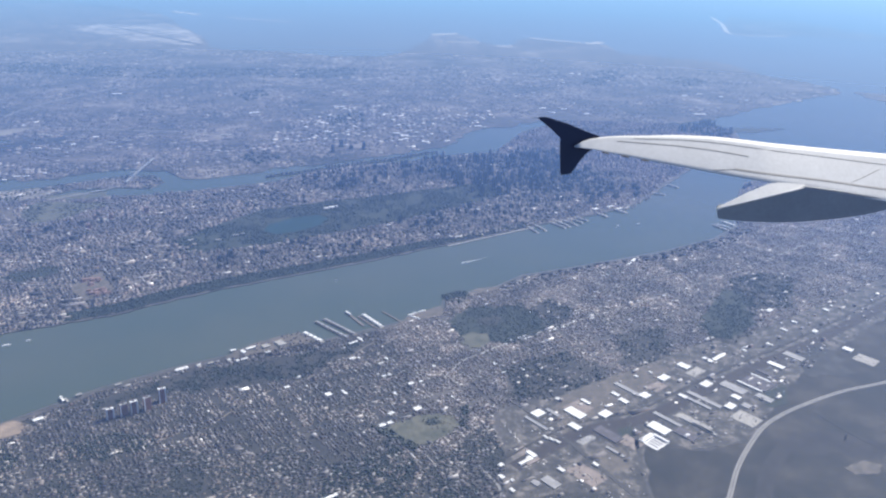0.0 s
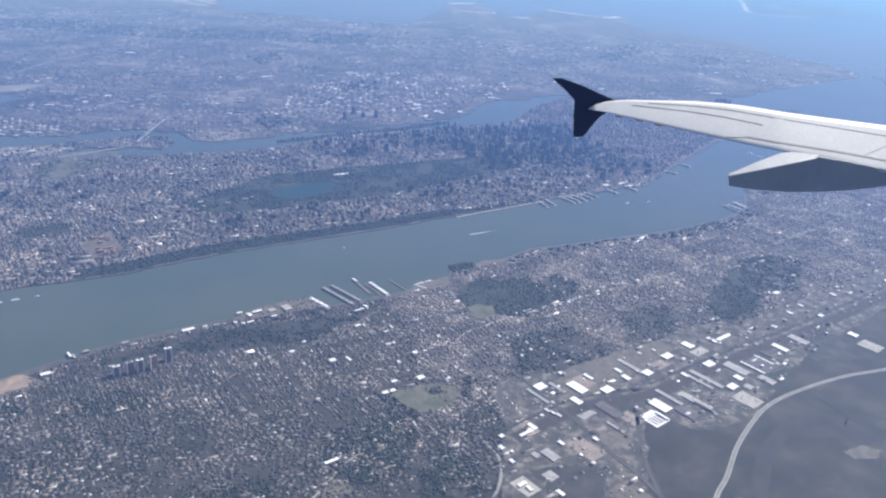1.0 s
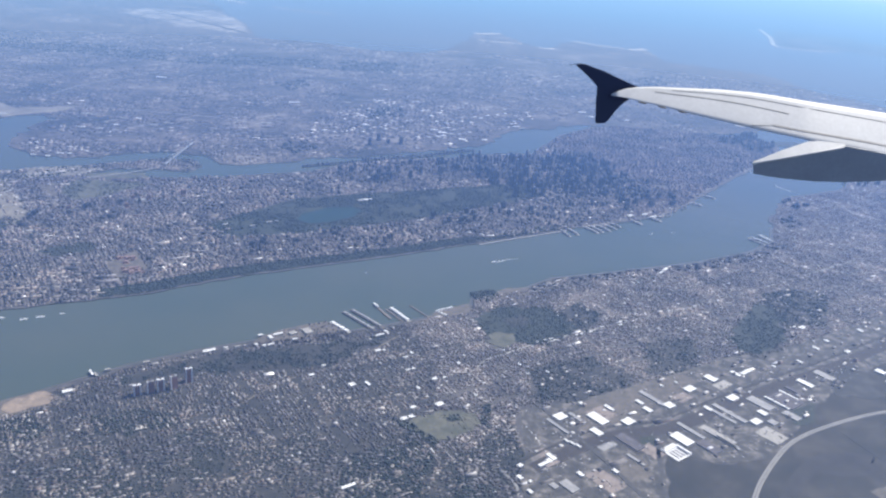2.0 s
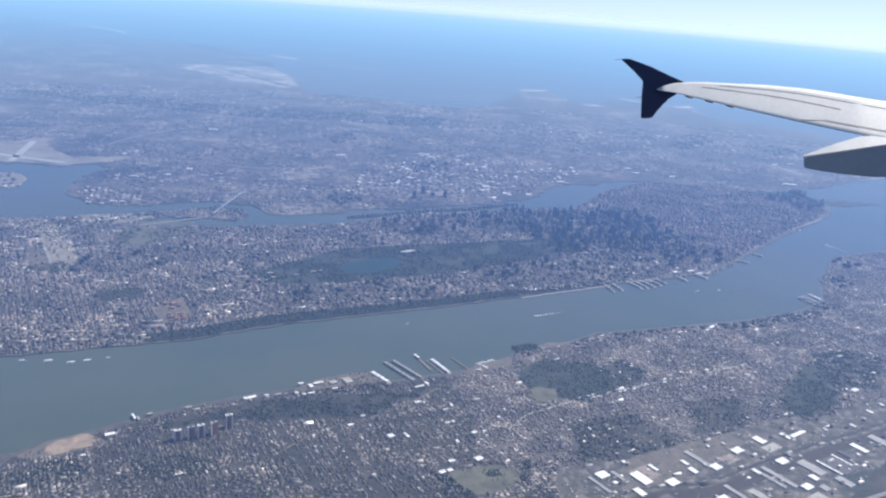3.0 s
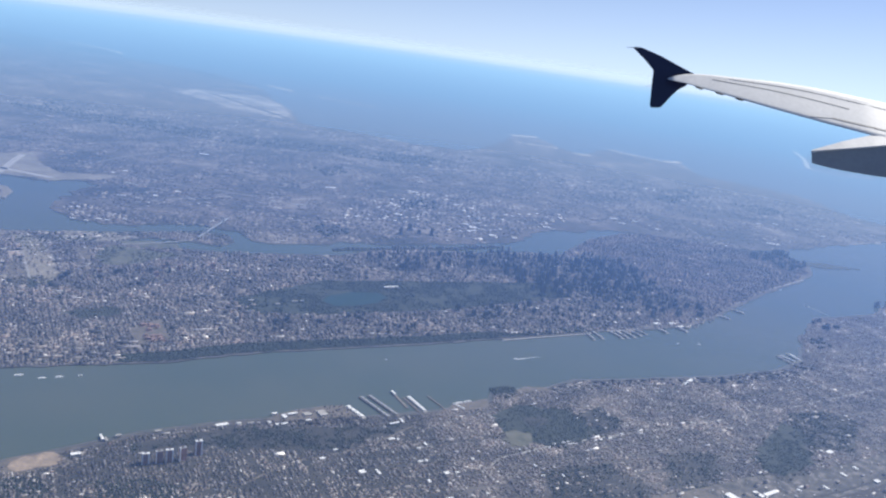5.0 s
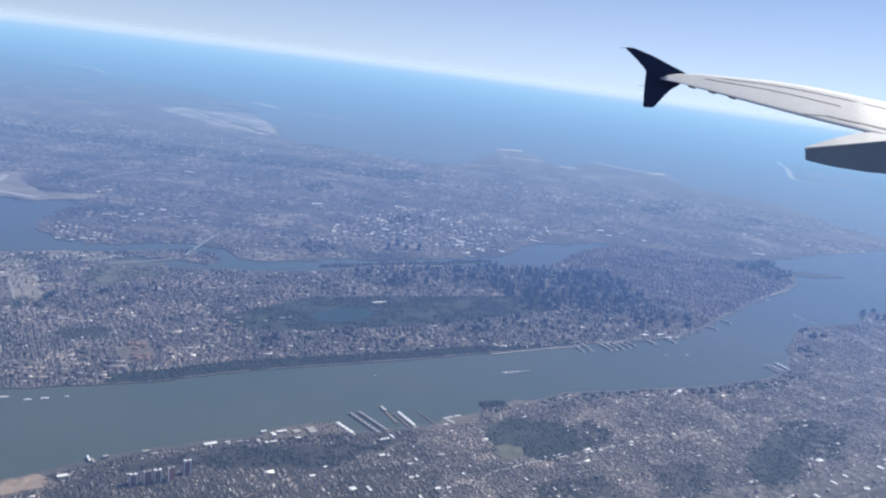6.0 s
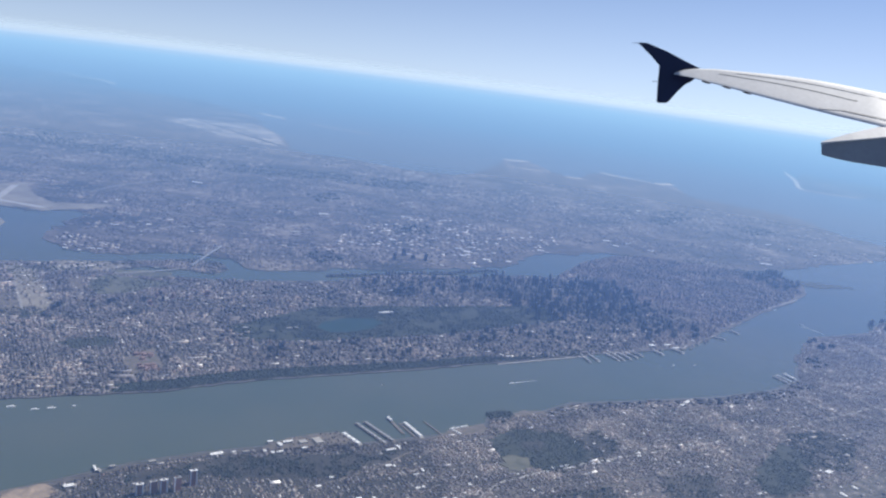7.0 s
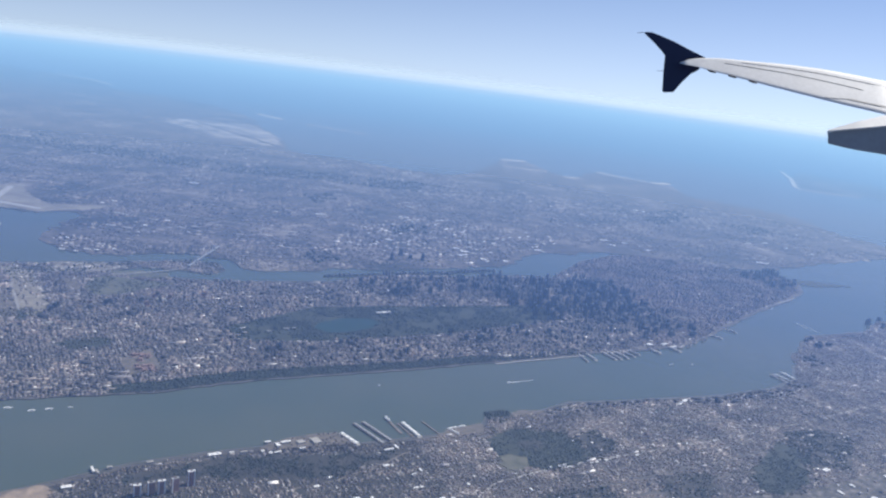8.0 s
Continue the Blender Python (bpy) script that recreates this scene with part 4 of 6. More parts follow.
tagged(crowns("wood", [(-139, 341), (-120, 349), (-112, 355), (-118, 358), (-140, 347), (-160, 338), (-160, 334)], M["parktrees"], 0.8, 0.4, 78, keep=0.5), "dark trees on the uptown bank", "trees", kind="stuff")
EAST_SIDE = [(-60, 506), (-20, 524), (30, 545), (86, 568), (100, 600), (110, 648), (72, 638), (44, 620), (9, 609), (-35, 586), (-54, 562), (-74, 552), (-90, 530)]
WEST_SIDE = [(-84, 428), (-50, 436), (-10, 458), (25, 478), (70, 512), (110, 515), (150, 520), (140, 500), (108, 484), (76, 466), (42, 452), (5, 434), (-25, 418), (-60, 402)]
tagged(buildings("apartment_houses", EAST_SIDE, M["terraces"], 29, 3.2, 2.8, 1.5, 1.4, (1.1, 0.5), 71, jit=0.4, keep=0.55, patch=0.25, patch_size=20), "tall dark apartment houses east of the long park", "apartment houses", kind="stuff")
tagged(buildings("apartment_houses", WEST_SIDE, M["terraces"], 29, 3.4, 3.0, 1.5, 1.5, (1.0, 0.45), 72, jit=0.4, keep=0.42), "dark apartment houses between park and river", "apartment houses", kind="stuff")
for sd, kp, pit, hm in ((73, 0.09, 4.2, 0.5), (74, 0.10, 3.6, 0.9)):
    tagged(buildings("apartment_houses", UPTOWN, M["halls"] if sd == 73 else M["terraces"], 29, pit, pit * 0.9, pit * 0.46, pit * 0.3, (hm, 0.35), sd, terraces=0.4, jit=0.45, keep=kp, holes=[BIG_PARK, RIVERSIDE] + OPEN_GROUND),
           "larger flat-roofed halls and slabs in the uptown blocks", "apartment houses", kind="stuff")
# rows of pale slabs above the uptown bank and in the northern blocks
SLAB_ROWS = ([(-196, 356), (-157, 373), (-124, 362), (-120, 355), (-142, 343), (-176, 327)], [(-262, 488), (-250, 504), (-214, 500), (-193, 474), (-213, 425), (-237, 432)], [(-141, 440), (-100, 462), (-84, 430), (-95, 395), (-120, 392)])
for sd, (poly, pu, pv, kp) in enumerate(zip(SLAB_ROWS, (5.4, 4.6, 5.0), (3.4, 3.6, 3.2), (0.62, 0.4, 0.42))):
    tagged(buildings("slab_blocks", poly, M["halls"], 29, pu, pv, pu * 0.66, 0.8, (0.75, 0.3), 170 + sd, terraces=0.2, jit=0.2, keep=kp, holes=OPEN_GROUND, patch=0.3, patch_size=16),
           "rows of long pale slabs in the uptown blocks", "apartment houses", kind="stuff")
EAST_NEAR = [(-440, 700), (-300, 692), (-273, 671), (-277, 642), (-276, 603), (-272, 589), (-261, 575), (-249, 565), (-238, 561), (-210, 566), (-189, 581), (-160, 592), (-138, 590), (-127, 577), (-113, 570), (-94, 577), (-80, 583), (-66, 597), (-30, 609), (12, 633), (49, 657), (75, 694), (111, 755),
             (147, 778), (195, 828), (253, 764), (309, 780), (368, 811), (415, 850), (463, 884), (530, 929), (560, 960), (0, 960), (-450, 960)]
EAST_FAR = [(-900, 960), (575, 960), (582, 990), (570, 1025), (540, 1060), (530, 1150), (516, 1185), (470, 1212), (424, 1234), (388, 1262), (390, 1372), (330, 1384), (288, 1410), (266, 1378), (242, 1256), (206, 1256), (188, 1340), (160, 1440), (126, 1420), (106, 1236), (62, 1170), (-50, 1160), (-100, 1182), (-175, 1188), (-216, 1222), (-330, 1270), (-441, 1371), (-420, 1640), (-591, 1810), (-900, 1900)]
tagged(buildings("suburb_blocks", EAST_NEAR, M["suburb"], 12, 2.7, 2.4, 1.9, 2.1, (0.2, 0.4), 15, terraces=0.4, jit=0.35, keep=0.85, gap_u=9, gap_v=8, holes=[LAGUARDIA], patch=0.42, patch_size=32),
       "hazy low blocks of houses and sheds", "houses", kind="stuff")
tagged(buildings("suburb_blocks", EAST_FAR, M["suburb"], 20, 5.2, 5.0, 3.2, 4.2, (0.2, 0.4), 16, terraces=0.35, jit=0.4, keep=0.85, patch=0.40, patch_size=110),
       "far hazy blocks of low houses", "houses", kind="stuff")
tagged(buildings("suburb_blocks", RANDALL, M["suburb"], 12, 2.2, 2.0, 1.7, 1.6, (0.3, 0.4), 20, terraces=0.3, keep=0.8, patch=0.36, patch_size=26, holes=OPEN_GROUND), "low blocks and depots on the small island", "houses", kind="stuff")
for k, (poly, nm) in enumerate((([(-225, 433), (-208, 440), (-198, 432), (-206, 420), (-222, 424)], "knoll"), ([(-176, 396), (-160, 410), (-148, 408), (-156, 394), (-168, 390)], "slope"), (ROOSEVELT, "thin island"))):
    tagged(crowns("wood", rough_edge(poly, 3, 1.5, 90 + k), M["trees"], 0.9, 0.4, 90 + k, keep=0.6), "dark winter trees on the " + nm, "trees", kind="stuff")
tagged(buildings("apartment_houses", ROOSEVELT, M["offices"], 29, 2.4, 2.2, 1.5, 1.5, (1.2, 0.4), 94, keep=0.6), "dark apartment houses on the thin island", "apartment houses", kind="stuff")
tagged(buildings("works_halls", RIKERS, M["halls"], 20, 5.0, 5.0, 3.4, 2.4, (0.5, 0.3), 95, keep=0.5), "pale halls on the low island in the bay", "halls", kind="stuff")
tagged(buildings("works_halls", [(-270, 606), (-252, 572), (-236, 570), (-218, 580), (-216, 590), (-232, 592), (-250, 604)], M["halls"], 20, 4.2, 4.6, 3.4, 2.0, (0.5, 0.3), 96, keep=0.6), "white halls of works on the point", "halls", kind="stuff")
tagged(buildings("works_halls", [(-238, 518), (-214, 534), (-196, 541), (-194, 533), (-212, 522), (-232, 510)], M["halls"], 30, 3.2, 3.0, 2.2, 1.5, (0.4, 0.3), 97, keep=0.6), "pale tanks and halls of the sewage works", "halls", kind="stuff")
for poly, sd, mat in ((YARD_A, 121, "suburb"), (YARD_E, 122, "suburb"), (YARD_C, 123, "halls")):
    tagged(buildings("works_halls", poly, M[mat], 58, 3.2, 3.6, 1.1, 2.6, (0.3, 0.3), sd, keep=0.35, jit=0.35), "depots and parked trains on the beige yards", "halls", kind="stuff")
tagged(buildings("treatment_tanks", YARD_B, M["halls"], 28, 4.6, 2.6, 3.6, 1.0, (0.3, 0.2), 124, keep=0.7, jit=0.1), "long pale tanks of the treatment works in rows", "tanks", kind="stuff")
tagged(buildings("works_halls", SIDINGS, M["halls"], 60, 3.0, 3.4, 2.0, 1.2, (0.35, 0.3), 98, keep=0.35), "pale depots and parked trains on the sidings", "halls", kind="stuff")
tagged(crowns("wood", STRAIT_PARK, M["parktrees"], 1.1, 0.4, 99, keep=0.7, patch=0.5, patch_size=12), "scattered trees in the park by the strait", "trees", kind="stuff")
tagged(crowns("street_trees", RANDALL, M["parktrees"], 1.5, 0.55, 27, keep=0.8, patch=0.6, patch_size=26), "bare trees on the small island", "trees", kind="stuff")
EAST_YARDS = [(-84, 653), (-58, 758), (-18, 824), (52, 847), (141, 807), (112, 756), (78, 700), (44, 660), (-20, 666)]
tagged(buildings("works_halls", EAST_YARDS, M["halls"], 40, 6.0, 7.0, 4.2, 3.0, (0.5, 0.3), 19, keep=0.55), "pale roofs of works and depots beyond the strait", "halls", kind="stuff")
tagged(crowns("street_trees", EAST_NEAR, M["trees"], 3.2, 0.5, 24, keep=0.6, holes=[LAGUARDIA], patch=0.6, patch_size=45), "hazy bare trees among suburb blocks", "trees", kind="stuff")
RIDGE = [(-547, 1060), (-441, 1062), (-339, 1035), (-253, 1029), (-142, 1041), (1, 1062), (-11, 985), (-130, 975), (-243, 955), (-316, 965), (-503, 985)]
for poly, sd in ((RIDGE, 51), ([(-130, 879), (-103, 906), (-92, 871), (-112, 840)], 52), ([(-32, 774), (0, 798), (6, 757), (-24, 733)], 53), ([(277, 1047), (335, 1097), (340, 1050), (286, 970), (264, 977)], 54),
                 ([(371, 1032), (423, 1046), (450, 1019), (391, 976)], 55), ([(-93, 629), (-65, 652), (-58, 628), (-76, 606)], 56)):
    tagged(crowns("far_wood", poly, M["parktrees"], 2.4, 0.9, sd, keep=0.55, patch=0.36, patch_size=40), "far dark wooded park in the haze", "trees", kind="stuff")

# ---- industrial sheds ----
def shed(x, y, length, width, roof, label, height=0.55, ang=126, bays=3):
    e = empty("warehouse", pose(x, y, LAND + 0.09, 0, 0, ang))
    bm = box(bmesh.new(), 0, 0, -0.05, length, width, height)
    part("wall", bm, M["wall"], e)
    bm = box(bmesh.new(), 0, 0, height - 0.05, length + 0.06, width + 0.06, 0.07)
    part("roof", bm, M[roof], e, label.split(" of ")[0] if roof == "white" else "")
    for k in range(bays):
        bm = box(bmesh.new(), (k - (bays - 1) / 2) * length / bays, width * 0.18 * (1 if k % 2 else -1), height + 0.02, 0.28, 0.22, 0.12)
        part("roof_vent", bm, M["grey"], e)
    return tagged(e, label, "warehouse", "sheds along the railway")


WHITE_SHEDS = [(66.5, 264.3, 3.8, 4.7), (80.7, 264.1, 8.0, 4.2), (91.9, 263.0, 3.7, 4.7), (78.3, 255.1, 4.7, 2.8), (86.7, 271.8, 4.4, 1.5), (99.9, 276.9, 3.4, 1.6), (101.7, 271.9, 3.9, 2.2),
               (111.4, 275.7, 3.5, 4.0), (123.7, 289.0, 3.4, 5.0), (135.7, 298.5, 5.2, 3.5), (139.4, 283.5, 3.4, 4.9), (126.3, 274.6, 3.4, 1.7), (142.5, 266.8, 3.2, 4.3), (147.6, 273.3, 3.6, 2.7),
               (109.3, 252.9, 8.0, 4.6), (67.4, 229.5, 2.6, 1.4), (79.9, 232.0, 2.2, 1.4), (148.1, 303.4, 4.7, 2.1), (153.8, 305.6, 1.9, 8.0), (176.1, 298.1, 7.1, 2.8), (216.0, 311.4, 4.2, 3.2)]
SMALL_WHITE = [(66.2, 248.6, 2.4, 0.9), (68.0, 247.2, 2.4, 0.9), (69.8, 245.8, 2.4, 0.9), (50.6, 208.0, 1.4, 3.2), (52.6, 206.0, 2.6, 1.2), (47.5, 233.0, 1.6, 1.8), (46.6, 226.6, 2.2, 1.5), (49.8, 224.6, 1.2, 1.2),
               (49.0, 219.4, 2.0, 1.2), (62.0, 204.0, 3.0, 1.4), (76.4, 274.0, 2.2, 1.6), (112.5, 290.5, 1.6, 1.2), (119.5, 293.5, 1.5, 1.0), (168.0, 311.5, 2.0, 1.2), (182.0, 317.0, 2.6, 1.4), (196.0, 331.0, 3.0, 1.6), (205.0, 339.0, 2.4, 1.6), (228.0, 352.0, 3.0, 2.0)]
for x, y, a, b in WHITE_SHEDS + SMALL_WHITE:
    shed(x, y, a, b, "white", "bright white flat roof of a low warehouse in the yards", bays=max(2, int(a / 2)))
GREY_SHEDS = [(72.8, 263.9, 8.2, 1.6), (105.9, 280.6, 12.4, 2.2), (88.7, 239.1, 7.7, 1.2), (149.7, 280.5, 10.4, 4.6), (158.9, 272.3, 6.8, 3.6), (149.1, 267.0, 3.3, 3.2), (57.4, 222.9, 2.9, 2.1),
              (62.5, 223.1, 6.3, 3.6), (134.0, 272.2, 15.0, 2.2), (130.5, 270.0, 12.0, 1.6), (64.5, 257.9, 11.0, 1.4), (114.5, 258.8, 12.1, 1.8), (124.3, 254.6, 14.0, 1.6), (126.0, 251.8, 10.0, 1.3), (188.0, 305.8, 8.8, 4.0)]
for x, y, a, b in GREY_SHEDS:
    shed(x, y, a, b, "grey", "long low warehouse with a dull grey roof", 0.4, bays=max(2, int(a / 3)))
for x, y, a, b in ((161.8, 284.0, 11.0, 9.5), (118.0, 248.8, 8.4, 4.4), (89.3, 249.9, 10.5, 4.6), (168.5, 291.5, 8.0, 2.0)):
    shed(x, y, a, b, "dark", "wide low shed with a dark purplish tar roof", 0.4, bays=4)
for x, y, a, b in ((156.7, 281.2, 11.0, 0.9), (164.3, 287.6, 8.6, 0.9)):
    shed(x, y, a, b, "white", "narrow white-roofed truck dock between sheds", 0.6, bays=4)


def lot(x, y, length, width, mat, label, ang=126):
    e = empty("paved_lot", pose(x, y, LAND + 0.09, 0, 0, ang))
    part("paving", link_less(length, width), M[mat], e)
    rng = random.Random(int(x * 7 + y))
    for k in range(int(length * width / 7)):
        part("parked_trailer", box(bmesh.new(), rng.uniform(-0.45, 0.45) * length, rng.uniform(-0.42, 0.42) * width, 0.04, 0.62, 0.16, 0.17), M[rng.choice(("white", "grey", "dark", "pinkish"))], e)
    return tagged(e, label, "lot", "lots in the yards")


def link_less(length, width):
    """A thin paved sheet with slightly uneven sides."""
    rng = random.Random(int(length * 31 + width * 17))
    pts = rough_edge([(-length / 2, -width / 2), (length / 2, -width / 2), (length / 2, width / 2), (-length / 2, width / 2)], 2.0, 0.2, rng.randint(0, 99))
    return slab(pts, -0.06, 0.05)


for x, y, a, b, mat in ((79.8, 248.3, 5.8, 7.4, "grey"), (75.5, 226.9, 11.8, 7.4, "pinkish"), (85.3, 202.7, 14.0, 9.3, "clayfill"), (60.5, 212.7, 4.2, 4.1, "grey"), (51.6, 207.4, 8.3, 6.0, "concrete"),
                        (145.2, 258.5, 9.5, 7.5, "concrete"), (139.1, 294.0, 4.6, 8.6, "concrete"), (219.2, 302.2, 9.0, 7.3, "concrete"), (118.6, 282.6, 5.0, 8.0, "pinkish"), (83.0, 268.0, 8.0, 9.0, "pinkish"),
                        (96.0, 245.0, 8.0, 6.0, "pinkish"), (57.0, 240.5, 6.0, 4.4, "pinkish"), (130.0, 300.0, 7.0, 5.0, "yard"), (124.0, 257.0, 14.0, 4.0, "concrete"), (70.0, 239.0, 6.0, 5.0, "yard")):
    lot(x, y, a, b, mat, {"grey": "dull grey paved lot with a few parked trailers", "pinkish": "clay-coloured open lot with parked trailers", "clayfill": "wide tan dirt lot with trailers parked at its edge", "concrete": "pale concrete yard with parked trailers", "yard": "dark grey yard with parked trailers"}[mat])

# white roofs along the avenue and on the slope above the landing
rng = random.Random(12)
for k in range(26):
    u = rng.random()
    seg_k = min(int(u * 5), 4)
    line = [(44, 309), (62.6, 320.2), (74.9, 327.3), (100, 341), (140, 364), (176, 385)]
    (x0, y0), (x1, y1) = line[seg_k], line[seg_k + 1]
    v = u * 5 - seg_k
    side = rng.choice((-1.0, 1.0))
    shed(x0 + (x1 - x0) * v - 0.5 * side, y0 + (y1 - y0) * v + 0.85 * side, rng.uniform(0.8, 2.0), rng.uniform(0.5, 0.9), "white" if k % 3 else "concrete", "small white-roofed hall beside the straight avenue", 0.45, ang=30, bays=1)
for x, y in ((-0.2, 308.9), (12, 294.8), (24.3, 289), (30.5, 301), (56, 302.6), (58.5, 295.3), (66.9, 297.5), (35.6, 276.7), (1, 324.6), (8.7, 304), (13.7, 280), (11.2, 308.1)):
    shed(x, y, rng.uniform(1.0, 2.2), rng.uniform(0.6, 1.1), "white", "small white roof among dense row houses", 0.5, ang=rng.choice((24, 114)), bays=1)

# the white zig-zag plant and the striped truck terminal
e = empty("factory", pose(57.5, 236.5, LAND + 0.09, 0, 0, 36))
for k, (dx, dy, lx, ly) in enumerate(((-2.6, -0.6, 4.6, 1.3), (0.4, -0.3, 1.6, 2.2), (2.6, 0.9, 1.8, 4.0))):
    part("wing_hall", box(bmesh.new(), dx, dy, -0.05, lx, ly, 0.6), M["white"], e)
part("hall_wall", box(bmesh.new(), 0, -2.2, -0.05, 6, 1.5, 0.4), M["pinkish"], e, "clay-coloured annex")
tagged(e, "white angular factory roof beside a clay-coloured yard", "factory")
e = empty("truck_terminal", pose(104.8, 244.8, LAND + 0.09, 0, 0, 126))
part("apron", box(bmesh.new(), 0, 0, -0.05, 7.5, 7.4, 0.12), M["white"], e, "pale concrete apron")
for k in range(4):
    part("trailer_row", box(bmesh.new(), -0.8, -2.3 + k * 1.5, 0.06, 4.6, 0.5, 0.12), M["dark"], e)
part("dock_hall", box(bmesh.new(), 3.0, 0.3, 0.05, 2.0, 7.0, 0.5), M["white"], e)
part("side_hall", box(bmesh.new(), -0.4, -3.5, 0.05, 6.4, 1.0, 0.5), M["white"], e)
tagged(e, "white truck terminal with striped rows of parked trailers", "truck terminal")

# ---- roads and railways ----
hw = smooth_line([(330, 318), (250, 293), (212, 282), (192, 276), (168, 265), (152, 255), (141, 244), (129, 229), (119, 213), (111, 202), (98, 178), (80, 140)], 6)
road = tagged(link_mesh("highway", ribbon(hw, 1.7, LAND, LAND + 0.16), M["road"]), "pale curving divided highway across the marsh", "road", kind="structure")
part("median", ribbon(hw, 0.14, LAND + 0.1, LAND + 0.18), M["marsh"], road, "narrow brown median strip")
rail = smooth_line([(330, 402), (254, 352), (202, 318), (166, 297), (135, 278), (114, 264), (104, 259), (85, 254), (71, 246), (52, 232)], 5)
tagged(link_mesh("railway", ribbon(rail, 5.6, LAND, LAND + 0.16), M["ballast"]), "dark broad railway bed between warehouses", "railway", kind="structure")
tagged(link_mesh("railway_side", ribbon([(x - 3.2, y + 4.6) for x, y in rail], 1.0, LAND, LAND + 0.17), M["mud"]), "grey service road beside the railway", "road", kind="structure")
for off in (-1.7, -0.6, 0.6, 1.8):
    tagged(link_mesh("railway_track", ribbon([(x - 0.56 * off, y + 0.83 * off) for x, y in rail], 0.16, LAND + 0.1, LAND + 0.2), M["mud"]), "pale thin railway track on dark ballast", "railway track", kind="structure")
spur = smooth_line([(104, 259), (99, 247), (97, 238), (94, 219), (94, 202), (96, 180)], 5)
tagged(link_mesh("railway_spur", ribbon(spur, 1.5, LAND, LAND + 0.14), M["asphalt"]), "dark railway spur at the edge of the marsh", "railway", kind="structure")
creek = smooth_line([(260, 215), (187, 239), (176, 246), (158, 244), (141, 229), (128, 208), (120, 190), (110, 160)], 5)
tagged(link_mesh("creek", ribbon(creek, 5.4, LAND - 0.1, LAND + 0.075), M["mud"]), "pale winding tidal creek in the marsh", "creek", kind="structure")
tagged(link_mesh("dirt_island", slab(rough_edge([(166, 227), (176, 231), (181, 228), (176, 223), (168, 223)], 2, 0.5, 8), LAND, LAND + 0.15), M["clayfill"]), "bare tan patch on the marsh", "ground", kind="structure")
tagged(link_mesh("dirt_field", slab(rough_edge([(112.6, 201), (119, 203), (124, 200.7), (126, 193), (122, 187), (110, 188), (108, 193)], 2, 0.5, 9), LAND, LAND + 0.14), M["clayfill"]), "bare tan filled field beside the highway", "ground", kind="structure")
tagged(link_mesh("ball_green", slab(rough_edge([(-12.4, 209), (-4, 210), (-2, 204), (-10, 202)], 2, 0.4, 10), LAND, LAND + 0.14), M["field"]), "dull green school field among trees", "ground", kind="structure")
lane = smooth_line([(173.8, 262.6), (180.9, 246), (188, 236), (205, 222)], 5)
tagged(link_mesh("marsh_lane", ribbon(lane, 0.8, LAND, LAND + 0.1), M["mud"]), "faint straight track across the marsh", "road", kind="structure")
cross = smooth_line([(45, 290), (54, 278), (62, 268), (69, 253), (73, 248), (80, 233), (85, 222), (91, 210), (98, 190)], 5)
tagged(link_mesh("yard_road", ribbon(cross, 1.6, LAND, LAND + 0.18), M["asphalt"]), "dark diagonal road through the yards", "road", kind="structure")
edge_road = smooth_line([(40, 232), (45, 222), (44, 210), (38, 196), (30, 180)], 5)
tagged(link_mesh("edge_road", ribbon(edge_road, 1.0, LAND, LAND + 0.18), M["road"]), "pale winding road at the foot of the hill", "road", kind="structure")
valley = smooth_line([(-22, 190), (-12, 204), (-6, 216), (2, 226)], 5)
tagged(link_mesh("parkway", ribbon(valley, 0.8, LAND, LAND + 0.14), M["road"]), "pale bending road between wooded slopes", "road", kind="structure")
avenue = smooth_line([(34, 292), (42, 305), (50, 311), (68, 324), (89, 336), (140, 364), (200, 400), (270, 446)], 5)
tagged(link_mesh("avenue", ribbon(avenue, 1.0, LAND, LAND + 0.12), M["concrete"]), "pale straight avenue between row houses", "road", kind="structure")

for line in [[(-269, 719), (-235, 715), (-194, 710), (-143, 706), (-104, 697)], [(-77, 809), (-62, 808)], [(-44, 822), (-27, 819)], [(-228, 630), (-200, 666), (-173, 705)], [(-314, 726), (-293, 820), (-232, 930)]]:
    tagged(link_mesh("expressway", ribbon(smooth_line(line, 4), 1.7, LAND, LAND + 0.12), M["road"]), "pale hazy expressway through the far suburbs", "road", kind="structure")
for line in [[(-191, 421), (-195, 443), (-197, 460), (-195, 472)], [(-237, 502), (-226, 485), (-215, 468)], [(-240, 480), (-226, 457), (-213, 435)], [(-194, 519), (-174, 535), (-159, 551), (-152, 571)]]:
    tagged(link_mesh("approach_road", ribbon(smooth_line(line, 5), 1.5, LAND, LAND + 0.3), M["road"]), "pale curving bridge approach road", "road", kind="structure")

foot = smooth_line([(-50.8, 264.0), (-43.4, 274.6), (-36.8, 282.2), (-29.5, 287.4), (-20.5, 293.6), (-12.9, 301.2), (-4.9, 309.4), (3.4, 320.3), (15.8, 334.0), (27.1, 344.2), (35.9, 350.0)], 4)
tagged(link_mesh("bluff_road", ribbon(foot, 0.75, LAND, LAND + 0.13), M["timber"]), "dull road winding along the foot of the bluff", "road", kind="structure")

